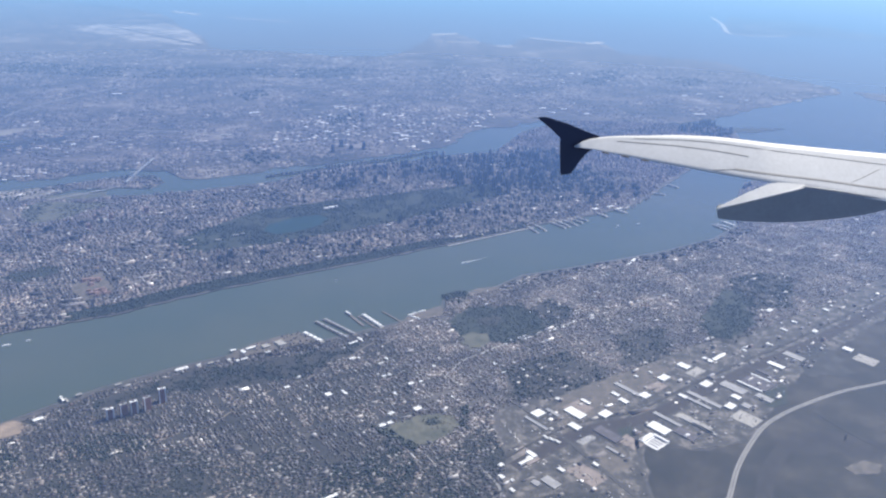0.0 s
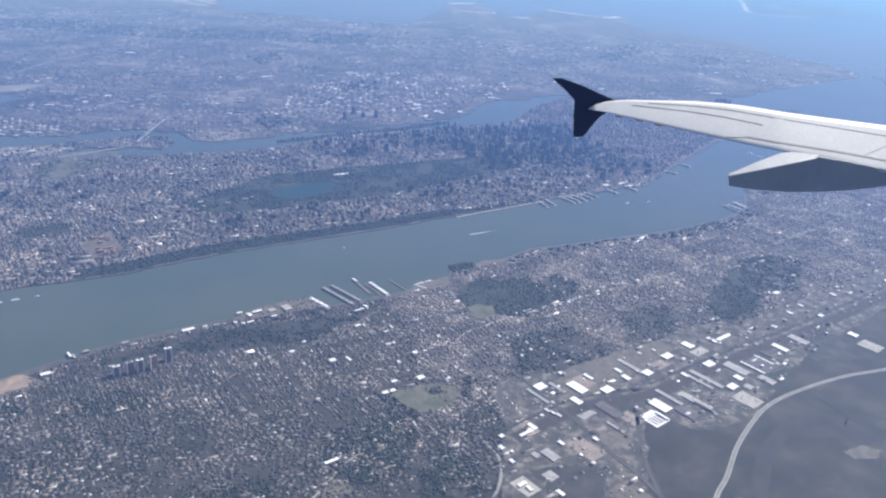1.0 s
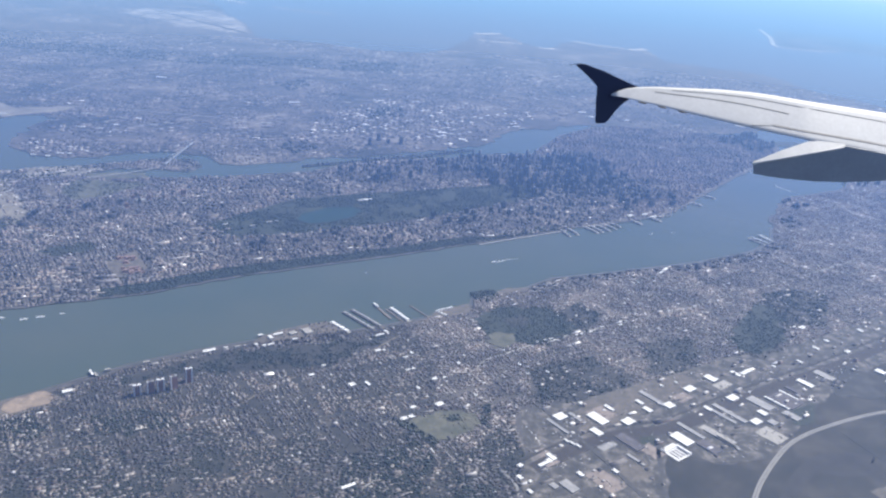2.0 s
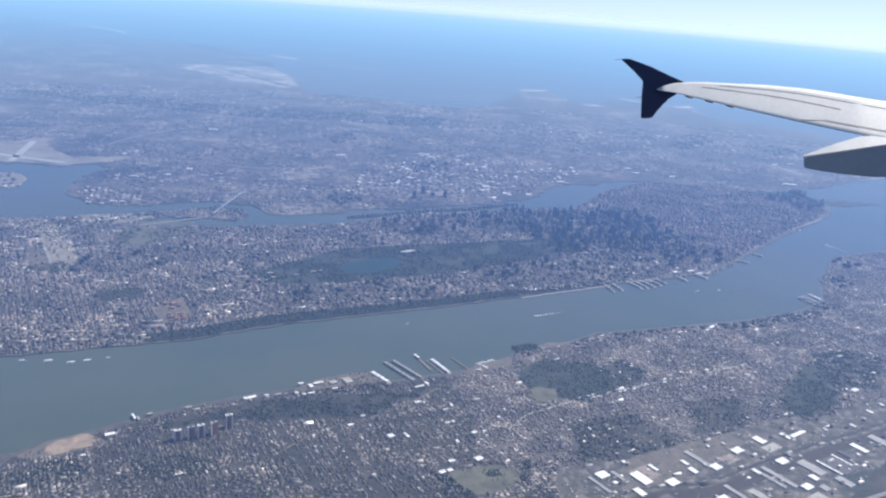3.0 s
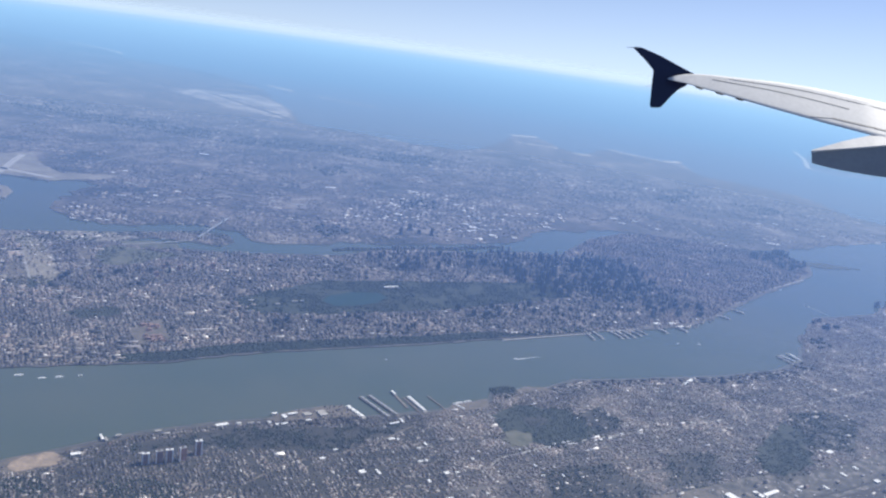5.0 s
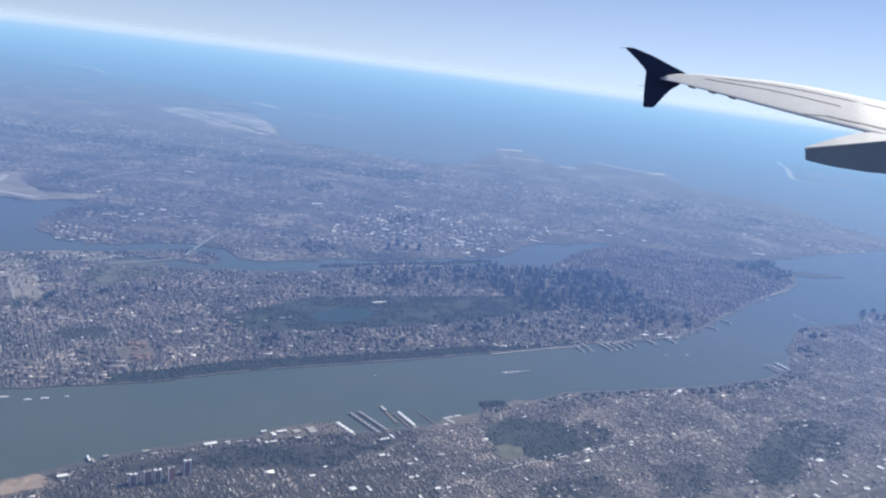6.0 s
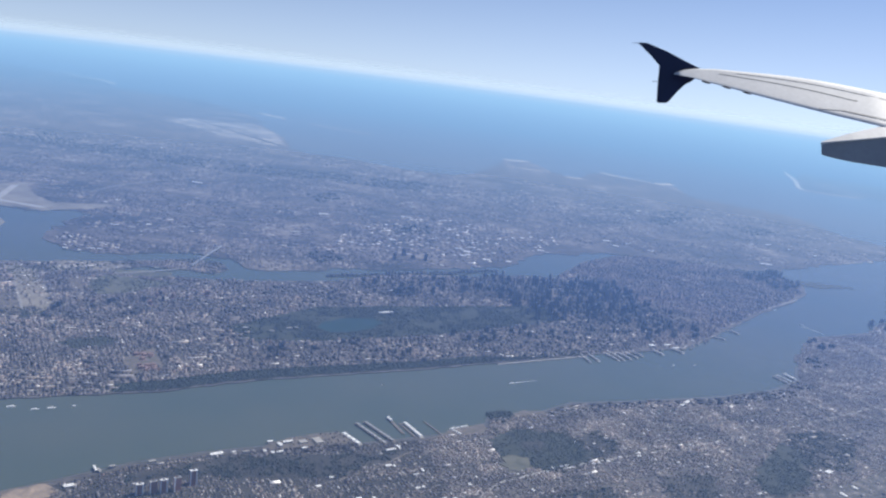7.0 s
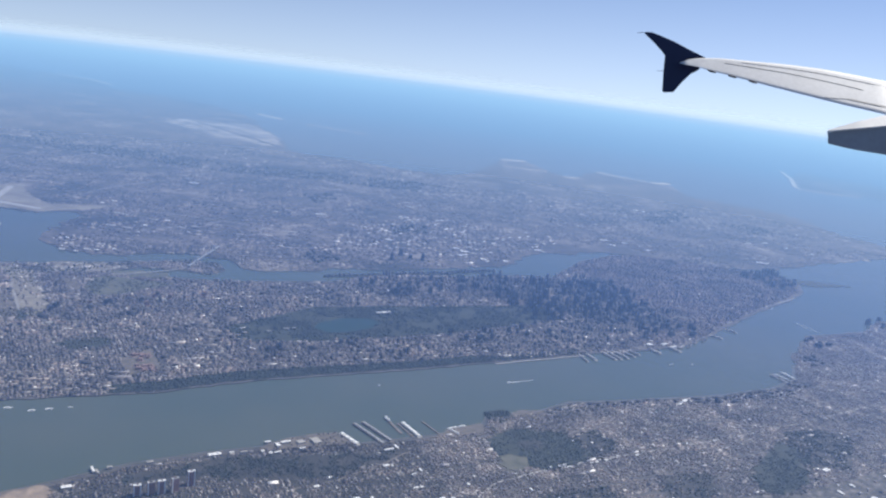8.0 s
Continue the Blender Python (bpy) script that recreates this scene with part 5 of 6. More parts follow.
# ---- the row of brick towers on the bluff ----
def slab_tower(x, y, ang, h, white_end):
    e = empty("apartment_tower", pose(x, y, LAND, 0, 0, ang))
    part("block", box(bmesh.new(), 0, 0, -0.05, 2.6, 1.3, h), M["brick"], e)
    part("block_wing", box(bmesh.new(), 0.2, 0.9, -0.05, 1.0, 1.4, h * 0.97), M["brick"], e)
    part("roof", box(bmesh.new(), 0, 0, h - 0.05, 2.66, 1.36, 0.12), M["hull" if white_end else "grey"], e, "pale roof slab")
    part("end_strip", box(bmesh.new(), -1.1, -0.5, -0.05, 0.42, 0.42, h + 0.25), M["hull"], e, "white upright strip")
    if white_end:
        part("end_strip", box(bmesh.new(), 1.1, -0.3, -0.05, 0.5, 0.9, h + 0.2), M["hull"], e, "white upright strip")
    part("lift_house", box(bmesh.new(), 0.1, 0.2, h + 0.05, 0.6, 0.8, 0.35), M["stone"], e)
    return tagged(e, "tall red-brown brick apartment slab on the bluff", "apartment tower", "brick towers on the bluff")


for x, y, ang, h, white_end in ((-88.6, 266.6, 24, 4.3, True), (-84.4, 268.5, 33, 4.9, False), (-81.1, 269.8, 28, 5.2, True), (-77.0, 272.1, 38, 5.4, False), (-72.8, 277.4, 30, 5.9, True)):
    slab_tower(x, y, ang, h, white_end)


# ---- skyscrapers ----
def skyscraper(x, y, w, d, h, mat, rng, label, group):
    e = empty("skyscraper", pose(x, y, LAND, 0, 0, 29))
    part("podium", box(bmesh.new(), 0, 0, -0.05, w * 1.5, d * 1.5, h * rng.uniform(0.12, 0.25)), M[mat], e)
    part("shaft", box(bmesh.new(), 0, 0, 0, w, d, h * 0.86), M[mat], e)
    part("crown", box(bmesh.new(), 0, 0, h * 0.86, w * 0.7, d * 0.7, h * 0.14), M[mat], e)
    if h > 6.5:
        part("spire", box(bmesh.new(), 0, 0, h, w * 0.22, d * 0.22, h * rng.uniform(0.06, 0.16)), M["steel"], e)
    return tagged(e, label, "skyscraper", group)


CLUSTERS = [((118, 590), (60, 38), 125, (3.4, 10.5), "towers of the midtown skyline"), ((20, 585), (64, 18), 44, (3.0, 6.5), "towers along the strait"),
            ((328, 740), (30, 24), 64, (2.4, 7.2), "towers at the island's tip"), ((60, 490), (45, 12), 16, (2.6, 5.0), "towers on the west side"),
            ((-50, 428), (30, 10), 9, (2.5, 4.0), "towers on the west side"), ((160, 545), (34, 22), 34, (2.2, 5.5), "towers of the midtown skyline"),
            ((286, 556), (9, 10), 9, (1.6, 3.4), "towers on the near waterfront"), ((262, 512), (8, 9), 9, (1.4, 3.0), "towers on the near waterfront"),
            ((372, 628), (12, 14), 7, (2.5, 6.0), "towers on the near waterfront"), ((-165, 470), (50, 12), 14, (2.0, 3.6), "slabs in the uptown blocks"),
            ((-10, 655), (16, 10), 5, (2.5, 6.5), "towers across the strait"), ((-127, 383), (4, 12), 20, (0.9, 1.7), "red slabs near the river")]
for ci, ((cx, cy), (sx, sy), count, (lo, hi), group) in enumerate(CLUSTERS):
    rng = random.Random(100 + ci)
    a = radians(29)
    for k in range(count):
        u, v = rng.uniform(-1, 1) * sx, rng.uniform(-1, 1) * sy
        x, y = cx + u * math.cos(a) - v * math.sin(a), cy + u * math.sin(a) + v * math.cos(a)
        if "tip" in group and not inside(DOWNTOWN, np.array([x]), np.array([y]))[0]:
            continue
        if group.startswith("red") or group.startswith("slabs") and k % 3 == 0:
            mat, label = "redbrick", "reddish brick high-rise slab in the city grid"
        elif rng.random() < (0.25 if "waterfront" in group else 0.72):
            mat, label = "glass", "dark blue-grey glass skyscraper in the haze"
        else:
            mat, label = "stone", "grey stone skyscraper with a stepped top"
        skyscraper(x, y, rng.uniform(1.3, 2.8), rng.uniform(1.3, 2.8), lo + (hi - lo) * rng.random() ** 1.4, mat, rng, label, group)

# ---- piers ----
def pier(x0, y0, x1, y1, width, deck, label, sheds=0, shed_mat="white", group="piers on the near bank"):
    d = Vector((x1 - x0, y1 - y0))
    ln = d.length
    e = empty("pier", pose(x0, y0, 0, 0, 0, math.degrees(math.atan2(d.y, d.x))))
    part("deck", box(bmesh.new(), ln / 2, 0, 0.28, ln, width, 0.12), M[deck], e)
    n = max(3, int(ln / 2.2))
    for k in range(n):
        for sgn in (-1, 1):
            part("pile", box(bmesh.new(), (k + 0.5) * ln / n, sgn * width * 0.42, -0.4, 0.18, 0.18, 0.7), M["timber"], e)
    for k in range(sheds):
        seg_l = ln * 0.9 / sheds
        part("pier_shed", box(bmesh.new(), ln * 0.07 + (k + 0.5) * seg_l, 0, 0.4, seg_l * 0.8, width * 0.72, 0.5), M[shed_mat], e)
    return tagged(e, label, "pier", group)


pier(-15.5, 324, -24.5, 333.5, 2.2, "concrete", "white-roofed pier building on the river", 4)
pier(-4.0, 326.5, -20.0, 344.5, 1.8, "timber", "grey timber pier with terraced houses", 7, "grey")
pier(-1.0, 330, -16.3, 346.9, 1.8, "timber", "grey timber pier with terraced houses", 8, "grey")
pier(2.0, 339.6, -6.4, 354.5, 1.4, "timber", "narrow grey pier with a white shed at its end", 0)
pier(-4.0, 350.5, -6.4, 354.5, 1.5, "concrete", "pier head with a white shed", 2)
pier(10.4, 337.8, 1.4, 351.2, 2.0, "concrete", "pale pier lined with white houses", 7)
pier(7.6, 337.2, -0.6, 349.6, 1.0, "timber", "low timber walkway beside the white houses", 0)
pier(20.6, 341.1, 10.5, 354.9, 0.8, "timber", "thin dark timber pier", 0)
pier(22.7, 349.8, 31.2, 355.2, 0.9, "concrete", "pale ferry landing with white canopies", 2)
pier(22.2, 350.5, 27.9, 345.3, 1.0, "concrete", "white ferry landing across the quay", 3)
patch("ground_fill", [(-56, 306), (-53, 315), (-46, 323), (-38, 328), (-27, 334), (-22, 331), (-14, 321), (-25, 316)], "clayfill", "tan filled ground between the piers", 0.02, 0.7)
patch("ground_cove", [(40, 372), (46, 377), (52, 378), (56, 370), (48, 363), (43, 364)], "park", "dark wooded point in the river", 0.02, 0.8)
tagged(crowns("wood", [(40, 372), (46, 377), (52, 378), (56, 370), (48, 363), (43, 364)], M["parktrees"], 0.7, 0.4, 58, keep=0.8), "dark trees on the wooded point", "trees", kind="stuff")
tagged(buildings("sheds_on_fill", [(-56, 306), (-53, 315), (-46, 323), (-38, 328), (-27, 334), (-22, 331), (-14, 321), (-25, 316)], M["houses"], 34, 1.6, 1.8, 0.9, 0.8, (0.35, 0.4), 63, keep=0.5, jit=0.4), "small sheds and parked lorries on the filled ground", "sheds", kind="stuff")
patch("ground_quay_flat", [(172, 421), (178, 433), (205, 450), (210, 444), (191, 427)], "marsh", "dark empty quay flats on the near waterfront", 0.03, 0.8)
patch("ground_quay_fill", [(50, 370), (59, 381), (71, 383), (65, 363), (52, 357)], "clayfill", "tan filled ground behind the wooded point", 0.03, 0.7)
patch("ground_basin", [(127, 399), (140, 407.5), (140, 401), (128, 394)], "lake", "dark boat basin beside the quay", 0.05, 0.6, category="basin")
patch("ground_landing", [(8, 334), (18, 342), (22, 349), (30, 354), (38, 360), (42, 352), (30, 345), (20, 334)], "clayfill", "tan filled ground behind the ferry landing", 0.04, 0.7)
pier(145, 410, 154, 421, 2.2, "concrete", "pale pier with a white hall on the near waterfront", 1)
pier(232, 470, 224, 480, 0.9, "concrete", "narrow pale pier on the near waterfront", 1)
pier(228, 466, 221.5, 478, 1.7, "concrete", "long pale pier on the near waterfront", 2, "grey")
pier(236, 474, 230.5, 485, 1.5, "concrete", "long pale pier on the near waterfront", 1)
for (xr, yr), (xt, yt), w in (((101.4, 474.5), (106.7, 461.2), 1.3), ((106.4, 478.2), (112.4, 465), 1.7), ((117.3, 483), (125.6, 470.4), 1.8), ((121.8, 485), (129.1, 472.5), 1.6), ((126.3, 487), (134.1, 475.2), 1.7),
                              ((131, 489.5), (138.9, 479.7), 1.5), ((135.8, 492), (143, 484), 1.4), ((152, 500), (158, 492), 2.4), ((166, 508), (173, 500), 2.4), ((205, 545), (213, 540), 1.6), ((222, 565), (229, 558), 1.6)):
    pier(xr, yr, xt, yt, w, "concrete", "long pale pier on the island's river bank", 1, "grey", "piers on the far bank")
tagged(link_mesh("river_quay", ribbon([(50, 440), (60, 446), (88, 462), (106, 472)], 1.0, -0.3, 0.5), M["concrete"]), "pale concrete quay wall along the river", "quay", kind="structure")
tagged(link_mesh("river_road", ribbon([(230, 580), (262, 622), (300, 660), (322, 682)], 1.8, LAND, 0.5), M["road"]), "pale riverside road and promenade", "road", kind="structure")

for x, y, a, b, mat in ((-70.5, 301.5, 5.0, 1.8, "white"), (-52.6, 316.8, 2.2, 1.2, "white"), (-48.2, 315.4, 1.6, 2.8, "white"), (-45.5, 318.7, 4.2, 1.3, "white"), (-39.5, 320.3, 3.2, 2.6, "concrete"), (-33.6, 322.9, 3.4, 4.6, "concrete"),
                        (-52.9, 308.5, 1.4, 1.2, "white"), (-47.0, 309.2, 2.8, 1.0, "white"), (-49.6, 307.9, 1.4, 1.4, "white"), (-37.9, 314.9, 2.4, 1.0, "white"), (-2.6, 322.5, 4.6, 1.0, "white"), (0.2, 326.0, 1.2, 2.4, "white"), (-113.4, 266.5, 3.4, 1.8, "white"),
                        (-60.0, 306.0, 2.6, 1.0, "concrete"), (-64.5, 304.5, 1.8, 0.9, "white"), (-109.6, 280.0, 0.8, 4.0, "white"), (-107.6, 279.0, 0.8, 3.0, "concrete"), (-104.5, 283.0, 2.0, 1.2, "concrete"), (-92.0, 290.0, 2.6, 1.2, "concrete")):
    shed(x, y, a, b, mat, "white flat roof of a low waterfront hall" if mat == "white" else "dull pale roof of a low waterfront hall", 0.6, ang=34, bays=2)
for x, y, a, b in ((8.3, 258.3, 2.6, 1.7), (11, 259.8, 2.0, 1.6), (21.6, 269.0, 3.0, 2.2), (-5.8, 281.4, 1.0, 3.4), (-11.8, 280.2, 2.4, 2.2), (11.6, 266, 2.4, 1.4), (-27.8, 286, 2.2, 1.3), (-23.9, 293.7, 1.6, 1.0), (-2.8, 308.4, 2.6, 1.4), (9.8, 293.4, 2.2, 0.9),
                   (20.2, 287.4, 2.2, 1.6), (199, 352, 4, 2.2), (210, 329, 3, 2), (-9, 218.5, 5, 1.2)):
    shed(x, y, a, b, "white", "white flat roof of a hall among row houses", 0.6, ang=34, bays=2)
for x, y, a, b in ((-20.5, 504.5, 3.6, 1.8), (-17.2, 506.3, 3.0, 2.4), (-14.6, 508.2, 2.2, 1.4), (-70.1, 455, 3.4, 1.2), (-66.4, 457.5, 2.0, 1.0), (-78.4, 447, 3, 1.2), (153.5, 506, 4.4, 2.6), (164.7, 510.5, 5.2, 2.0), (169.4, 506.5, 4.4, 1.8), (62.8, 502, 2, 2), (-150, 480, 5, 3), (-190, 420, 4, 2)):
    shed(x, y, a, b, "white" if y > 500 else "concrete", "pale flat roof of a large hall in the city", 1.0, ang=29, bays=3)

for x, y, a, b in ((-253, 688, 11.6, 2.4), (-223, 682, 7.0, 2.2), (-212, 684, 4.4, 2.6), (-194, 665, 5.9, 2.2), (-185, 674, 7.7, 2.1), (-171, 690, 5.2, 2.6), (-134, 698, 3.5, 3.5), (-110, 698, 9.5, 3.3), (-243, 866, 9.9, 3.2), (-50, 803, 9.8, 2.4), (-20, 822, 11.0, 2.9), (-28, 714, 7.9, 2.4), (-60, 686, 4.2, 2.3), (-24, 732, 6.3, 2.2), (32, 713, 6.1, 2.3), (39, 704, 6.9, 3.5), (46, 701, 6.9, 3.3), (42, 723, 5.3, 3.3), (51, 717, 4.4, 3.3), (35, 690, 5.1, 2.3), (78, 773, 3.3, 2.5), (108, 746, 6.5, 3.0), (113, 742, 4.6, 3.2), (186, 832, 8.3, 3.4), (191, 812, 7.1, 3.4), (208, 831, 6.3, 2.1), (226, 808, 5.1, 3.0), (279, 864, 3.9, 3.1), (368, 918, 7.2, 2.8), (391, 930, 8.6, 2.3), (410, 915, 4.3, 2.8), (444, 939, 5.7, 2.1), (346, 816, 13.0, 3.5), (380, 850, 4.6, 3.4), (431, 896, 4.9, 2.9), (187, 812, 4.1, 2.5), (17, 646, 3.2, 3.5), (55, 684, 5.9, 2.9), (74, 687, 4.2, 3.4), (-230, 644, 5.8, 3.4), (-222, 659, 3.8, 2.8), (-96, 903, 7.8, 2.7), (-98, 787, 10.7, 3.0)):
    shed(x, y, a, b, "white" if (x + y) % 3 else "concrete", "pale roof of a long hall in the hazy suburbs", 0.5, ang=(x * 7 + y) % 34 - 8, bays=2)

for x, y, a, b in ((-256, 594, 2.5, 1.6), (-246, 562, 3.6, 1.6), (-236, 561, 2.7, 1.6), (-231, 569, 4.8, 1.6), (-225, 570, 3.6, 1.6), (-216, 578, 2.7, 1.6), (-244, 645, 6.7, 1.6), (-225, 520, 2.7, 1.6), (-219, 524, 2.8, 1.6), (-212, 527, 3.3, 1.6), (-193, 536, 3.9, 1.6), (-176, 543, 2.8, 1.6)):
    shed(x, y, a, b, "white" if y > 560 else "concrete", "white roof of a long hall by the strait", 0.6, ang=(x * 5 + y) % 24, bays=2)

# ---- the suspension bridge over the strait ----
e = empty("suspension_bridge", pose(-155, 560, 0, 0, 0, 86))
part("deck", box(bmesh.new(), 24, 0, 2.2, 62, 1.6, 0.3), M["steel"], e)
for bx in (6, 42):
    for sgn in (-1, 1):
        part("tower_leg", box(bmesh.new(), bx, sgn * 0.9, -0.3, 0.7, 0.5, 6.2), M["steel"], e)
    part("tower_beam", box(bmesh.new(), bx, 0, 5.3, 0.6, 1.6, 0.5), M["steel"], e)
for sgn in (-1, 1):
    bm = bmesh.new()
    for k in range(12):
        u0, u1 = k / 12, (k + 1) / 12
        z0, z1 = (2.6 + 3.2 * (2 * u - 1) ** 2 for u in (u0, u1))
        box(bm, 6 + 36 * (u0 + u1) / 2, sgn * 0.9, (z0 + z1) / 2, 3.1, 0.14, 0.16)
    part("main_cable", bm, M["steel"], e)
for k in range(6):
    part("pier_leg", box(bmesh.new(), -5 + (k if k < 2 else k + 8) * 4.2, 0, -0.3, 0.7, 1.2, 2.5), M["concrete"], e)
tagged(e, "grey steel suspension bridge over the strait", "bridge")


# ---- boats ----
def boat(x, y, ang, ln, wake, label):
    e = empty("boat", pose(x, y, 0, 0, 0, ang))
    w = ln * 0.26
    bm = slab([(-ln / 2, -w / 2), (ln * 0.2, -w / 2), (ln / 2, 0), (ln * 0.2, w / 2), (-ln / 2, w / 2)], -0.1, 0.18)
    part("hull", bm, M["hull"], e)
    part("cabin", box(bmesh.new(), -ln * 0.05, 0, 0.18, ln * 0.5, w * 0.7, 0.2), M["hull"], e)
    if wake:
        bm = slab([(-ln * 0.3, -w * 0.35), (-ln * 0.3, w * 0.35), (-wake * 0.4, w * 0.32), (-wake, w * 0.06), (-wake * 0.4, -w * 0.12)], 0.01, 0.03)
        part("wake", bm, M["foam"], e, "white foaming wake")
    return tagged(e, label, "boat", "boats on the river")


boat(55.8, 415.3, 210, 3.0, 18.4, "white ferry with a foaming wake on the river")
boat(-11.7, 391, 30, 1.1, 0, "small white boat on the river")
boat(160, 476, 30, 2.0, 3, "small white ferry on the river")
boat(173.6, 480, 210, 2.0, 3, "small white ferry on the river")
boat(292, 603, 120, 3.0, 22, "white ferry with a long wake in the harbour")
boat(287, 640, 40, 2.0, 5, "small white ferry in the harbour")
boat(300, 570, 210, 2.0, 3, "small white ferry in the harbour")
for x, y, ln in ((-171.8, 319.9, 2.6), (-161.5, 321.8, 3.6), (-151.8, 321.9, 3.2), (-146.1, 324.9, 3.4), (-138.7, 328.8, 2.0)):
    boat(x, y, 28, ln, 0, "white barge moored at the far bank")

# ---- the wing: local x to the right, y up, z towards the cabin window ----
def paint(name, a, b, rough, coat=0.0):
    m, n, l, bs = material(name, rough)
    g = noise_node(n, l, 1.2, 5)
    r = ramp(n, [(0.3, a), (0.7, b)])
    l.new(g.outputs[0], r.inputs[0])
    st = noise_node(n, l, 14.0, 6, 0.7)
    sr = ramp(n, [(0.3, (0.9,) * 3), (0.65, (1.04,) * 3)])
    l.new(st.outputs[0], sr.inputs[0])
    l.new(mix_color(n, l, 1.0, r.outputs[0], sr.outputs[0], "MULTIPLY"), bs.inputs["Base Color"])
    bs.inputs["Coat Weight"].default_value = coat
    return m


M["wing"] = paint("wing_paint", (0.53, 0.545, 0.565), (0.59, 0.605, 0.625), 0.5)
M["wing"].node_tree.nodes["Principled BSDF"].inputs["Specular IOR Level"].default_value = 0.25
M["navy"] = paint("navy_paint", (0.010, 0.014, 0.045), (0.016, 0.020, 0.06), 0.35, 0.3)
# shade of the flap's underside put into its grey, half the wing's tone
M["flapshade"] = paint("flap_shade_grey", (0.27, 0.28, 0.295), (0.33, 0.34, 0.355), 0.5)
M["seam"] = paint("seam_sealant", (0.27, 0.265, 0.26), (0.32, 0.315, 0.31), 0.7)
M["rubber"] = paint("dark_rubber", (0.06, 0.06, 0.065), (0.09, 0.09, 0.095), 0.7)

WING_AT = pose(0.0, 0.0, 166.012, 73.673, -6.741, 1.969) @ Matrix.Translation((0, 0, 0))
PXM = 1.0 / 1474.3                       # metres per unit of picture angle at one metre
OX, OY = 1245 - 784, 441 - 131.7         # the joint of fence and leading edge, as seen from the window


def wing_point(dx, dy, depth):
    """dx right and dy down from the fence joint, as angles times 1474; depth metres out."""
    return Vector(((OX + dx) * PXM * depth, (OY - dy) * PXM * depth, -depth))


origin = wing_point(0, 0, 15.0)
wing = empty("aircraft_wing", WING_AT @ Matrix.Translation(origin))


def wp(dx, dy, depth):
    return wing_point(dx, dy, depth) - origin


def curve_y(points, x):
    for (x0, y0), (x1, y1) in zip(points, points[1:]):
        if x0 <= x <= x1:
            return y0 + (y1 - y0) * (x - x0) / (x1 - x0)
    return points[-1][1]


LEAD = [(-50, 8), (-40, 3.5), (-20, 0), (0, -1), (30, 0), (72, 4), (142, 10), (200, 17.5), (240, 24.5), (320, 40.5), (438, 64), (506, 77.5), (608, 97), (760, 126)]
TRAIL = [(-50, 10), (-14, 17), (10, 24), (40, 31.5), (86, 44), (138, 58), (197, 73.5), (236, 83.5), (317, 103), (376, 117), (437, 132.5), (495, 149.5), (575, 171), (626, 182), (760, 213)]


def trail_depth(x):
    return 14.95 - 0.62 * min(1, (x + 50) / 360) - 0.0006 * max(0, x - 310)


def lead_depth(x):
    """The leading edge lies further out in step with the chord, so that the skin keeps one slope."""
    return trail_depth(x) + 0.78 * (curve_y(TRAIL, x) - curve_y(LEAD, x)) * PXM * 14.5


def on_wing(x, c, lift=0.0):
    """A point on the upper skin: x along the span, c from trailing (0) to leading edge (1)."""
    y = curve_y(TRAIL, x) * (1 - c) + curve_y(LEAD, x) * c
    p = wp(x, y, trail_depth(x) * (1 - c) + lead_depth(x) * c)
    fat = 0.008 * min(1, (x + 50) / 200)
    p += Vector((0, 0.75, 0.66)) * (fat * math.sin(math.pi * c ** 0.8) + lift)
    return p


def skin(x0, x1, nx, c0, c1, nc, thick):
    """A panel of wing skin with depth."""
    bm = bmesh.new()
    top, bot = [], []
    for i in range(nx + 1):
        x = x0 + (x1 - x0) * i / nx
        ca, cb = (c(x) if callable(c) else c for c in (c0, c1))
        rt, rb = [], []
        for j in range(nc + 1):
            p = on_wing(x, ca + (cb - ca) * j / nc)
            rt.append(bm.verts.new(p))
            th = thick * (0.25 + math.sin(math.pi * j / nc)) * min(1, (x + 60) / 150)
            rb.append(bm.verts.new(p - Vector((0, 0.9, 0.1)) * th))
        top.append(rt)
        bot.append(rb)
    for i in range(nx):
        for j in range(nc):
            bm.faces.new((top[i][j], top[i + 1][j], top[i + 1][j + 1], top[i][j + 1]))
            bm.faces.new((bot[i][j], bot[i][j + 1], bot[i + 1][j + 1], bot[i + 1][j]))
        for j in (0, nc):
            bm.faces.new((top[i][j], top[i + 1][j], bot[i + 1][j], bot[i][j]))
    for i in (0, nx):
        for j in range(nc):
            bm.faces.new((top[i][j], top[i][j + 1], bot[i][j + 1], bot[i][j]))
    bmesh.ops.recalc_face_normals(bm, faces=bm.faces)
    upper = {v for row in top for v in row}
    for f in bm.faces:
        f.smooth = all(v in upper for v in f.verts)
    return bm


part("wing_box", skin(-50, 760, 54, 0.0, 1.0, 10, 0.045), M["wing"], wing)


def seam(name, x0, x1, c0, c1, width, label, mat="seam", lift=0.005):
    bm = bmesh.new()
    n = 24
    rows = []
    for i in range(n + 1):
        u = i / n
        x, c = x0 + (x1 - x0) * u, c0 + (c1 - c0) * u
        span = max(8.0, curve_y(TRAIL, x) - curve_y(LEAD, x))
        h = width / span / 2
        rows.append([bm.verts.new(on_wing(x, c + s * h, k)) for s, k in ((-1, lift), (1, lift), (1, lift - 0.02), (-1, lift - 0.02))])
    for a, b in zip(rows, rows[1:]):
        for k in range(4):
            bm.faces.new((a[k], b[k], b[(k + 1) % 4], a[(k + 1) % 4]))
    bm.faces.new(rows[0])
    bm.faces.new(rows[-1][::-1])
    bmesh.ops.recalc_face_normals(bm, faces=bm.faces)
    return part(name, bm, M[mat], wing, label)


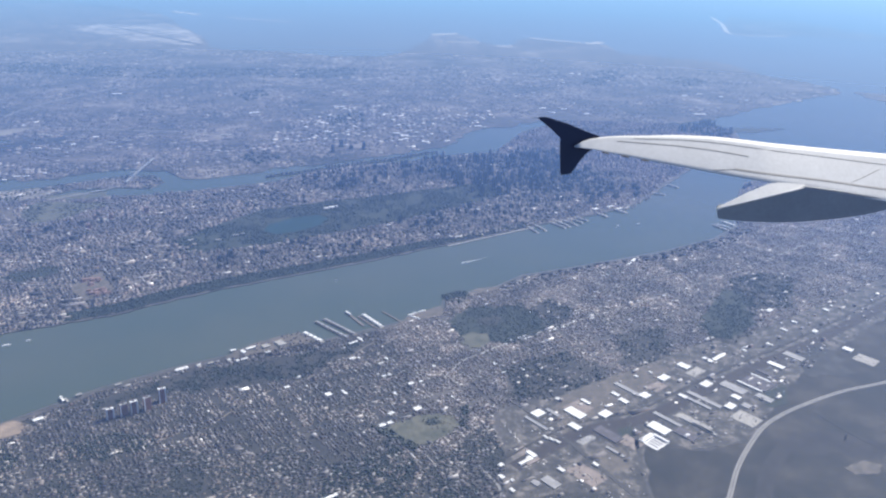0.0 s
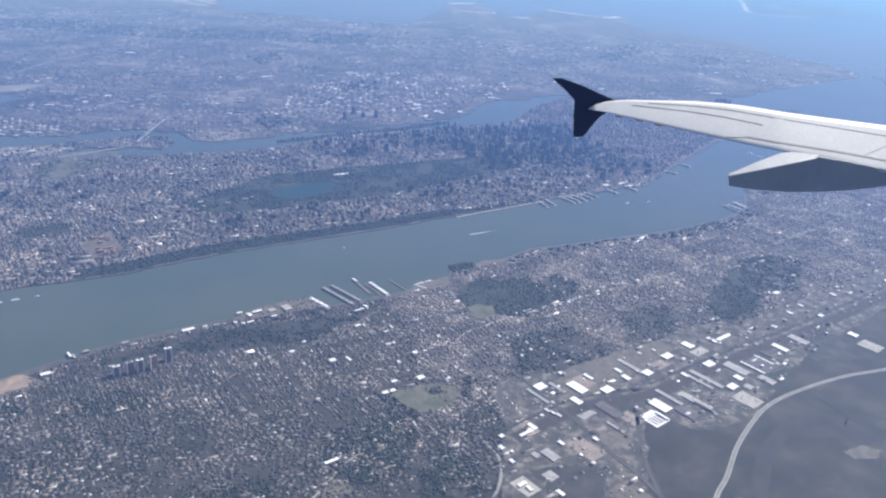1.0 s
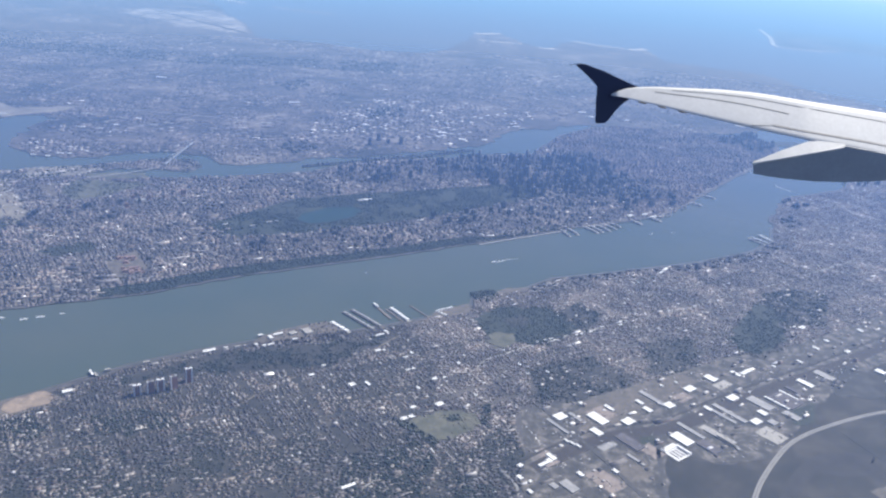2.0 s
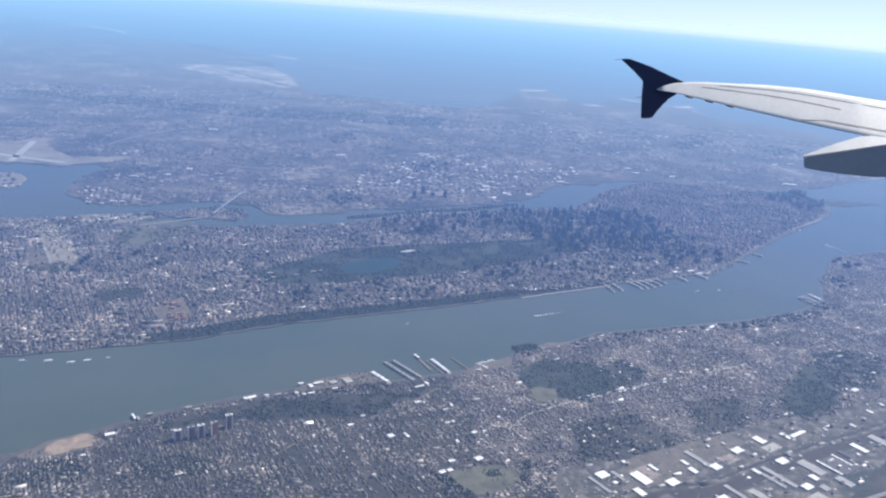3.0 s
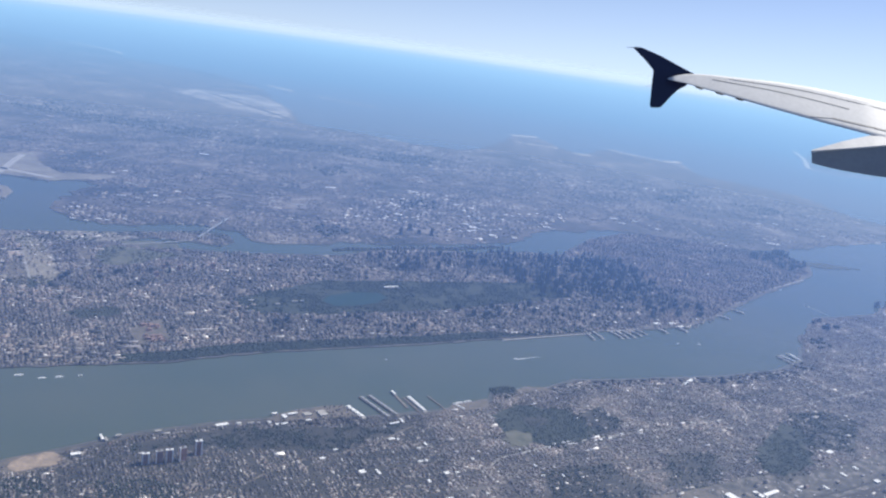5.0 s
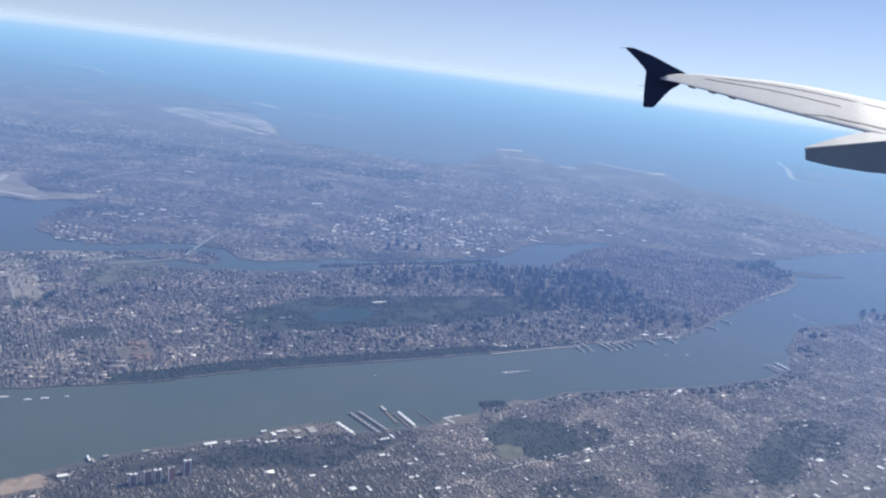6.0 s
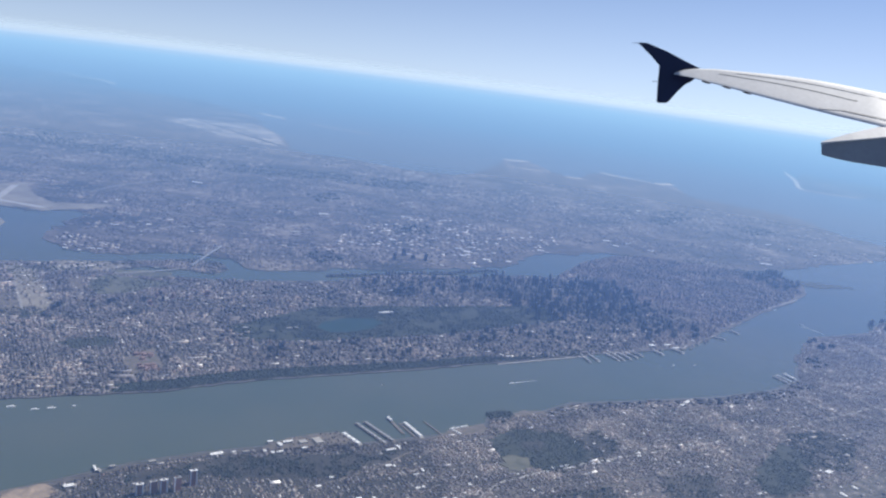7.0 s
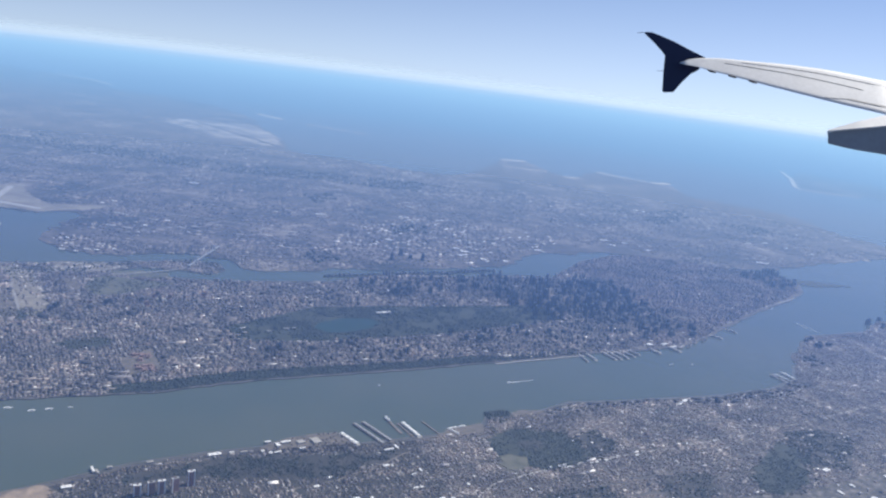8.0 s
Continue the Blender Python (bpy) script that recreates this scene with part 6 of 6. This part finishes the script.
seam("skin_seam", 30, 274, 0.70, 0.57, 1.1, "thin dark skin joint")
seam("skin_seam", 60, 760, 0.86, 0.72, 0.8, "thin dark skin joint")
seam("hinge_gap", 246, 604, 0.18, 0.26, 2.4, "dark spoiler hinge gap")
seam("hinge_gap", 610, 760, 0.25, 0.28, 2.4, "dark spoiler hinge gap")
seam("skin_seam", 205, 246, 0.06, 0.18, 0.8, "thin dark skin joint")
seam("skin_seam", 470, 528, 0.27, 0.66, 0.7, "thin dark skin joint")

# hinge fairings that peep out under the trailing edge
for x in (6, 42, 78):
    bm = bmesh.new()
    c = wp(x, curve_y(TRAIL, x) + 1.5, trail_depth(x) - 0.02)
    bmesh.ops.create_icosphere(bm, subdivisions=2, radius=1.0, matrix=Matrix.Translation(c) @ pose(0, 0, 0, 0, 0, -18) @ Matrix.Diagonal((0.085, 0.014, 0.04, 1)))
    part("hinge_fairing", bm, M["rubber"], wing, "small dark hinge fairing")


def plate(points, depth, thick, round_by=0.0):
    """A flat fin with the outline given in angles, bevelled at its edges."""
    bm = bmesh.new()
    fr = [bm.verts.new(wp(x, y, depth - thick / 2)) for x, y in points]
    bk = [bm.verts.new(wp(x, y, depth + thick / 2)) for x, y in points]
    bm.faces.new(fr)
    bm.faces.new(bk[::-1])
    for i in range(len(points)):
        j = (i + 1) % len(points)
        bm.faces.new((fr[i], bk[i], bk[j], fr[j]))
    bmesh.ops.recalc_face_normals(bm, faces=bm.faces)
    if round_by:
        bmesh.ops.bevel(bm, geom=bm.edges[:], offset=round_by, segments=2, affect="EDGES", clamp_overlap=True)
    return bm


FENCE = [(-112, -46), (-108, -47), (-96, -46), (-60, -31), (-30, -15), (0, 0), (-2, 6), (-18, 21), (-30, 27), (-44, 40), (-61, 59), (-64, 60), (-80, 60), (-81, 57), (-78, 20), (-75, -6), (-90, -24)]
fence = part("wingtip_fence", plate(FENCE, 15.12, 0.05, 0.012), M["navy"], wing, "dark navy wingtip fence")
for ax, ay, bx, by in ((-124, -45.4, -110, -46.2), (-89, 22, -78, 22)):
    part("static_wick", plate([(ax, ay - 0.3), (bx, by - 0.5), (bx, by + 0.5), (ax, ay + 0.3)], 15.12, 0.008), M["seam"], fence, "thin grey static discharge wick")

# the drooped flap below the trailing edge: white end strip, underside painted dark as shade
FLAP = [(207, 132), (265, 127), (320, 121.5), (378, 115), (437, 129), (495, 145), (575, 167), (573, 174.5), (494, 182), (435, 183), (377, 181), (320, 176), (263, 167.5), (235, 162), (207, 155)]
part("flap", plate(FLAP, 14.26, 0.08, 0.01), M["flapshade"], wing, "grey flap underside with its shade in the paint")
bm = bmesh.new()
strip = [(wp(206, 134, 14.10), wp(208, 132, 14.12)), (wp(265, 128.5, 14.12), wp(262, 115.5, 14.23)), (wp(320, 123, 14.16), wp(317, 102.5, 14.34)), (wp(378, 117.5, 14.21), wp(380, 112, 14.27))]
rows = [[bm.verts.new(p) for p in (a, b, b - Vector((0, 0.06, 0.0)), a - Vector((0, 0.02, 0.02)))] for a, b in strip]
for a, b in zip(rows, rows[1:]):
    for k in range(4):
        bm.faces.new((a[k], b[k], b[(k + 1) % 4], a[(k + 1) % 4]))
bm.faces.new(rows[0])
bm.faces.new(rows[-1][::-1])
bmesh.ops.recalc_face_normals(bm, faces=bm.faces)
part("flap_shroud", bm, M["wing"], wing, "white upper skin of the flap")
tagged(wing, "white airliner wing with a navy wingtip fence", "aircraft wing")
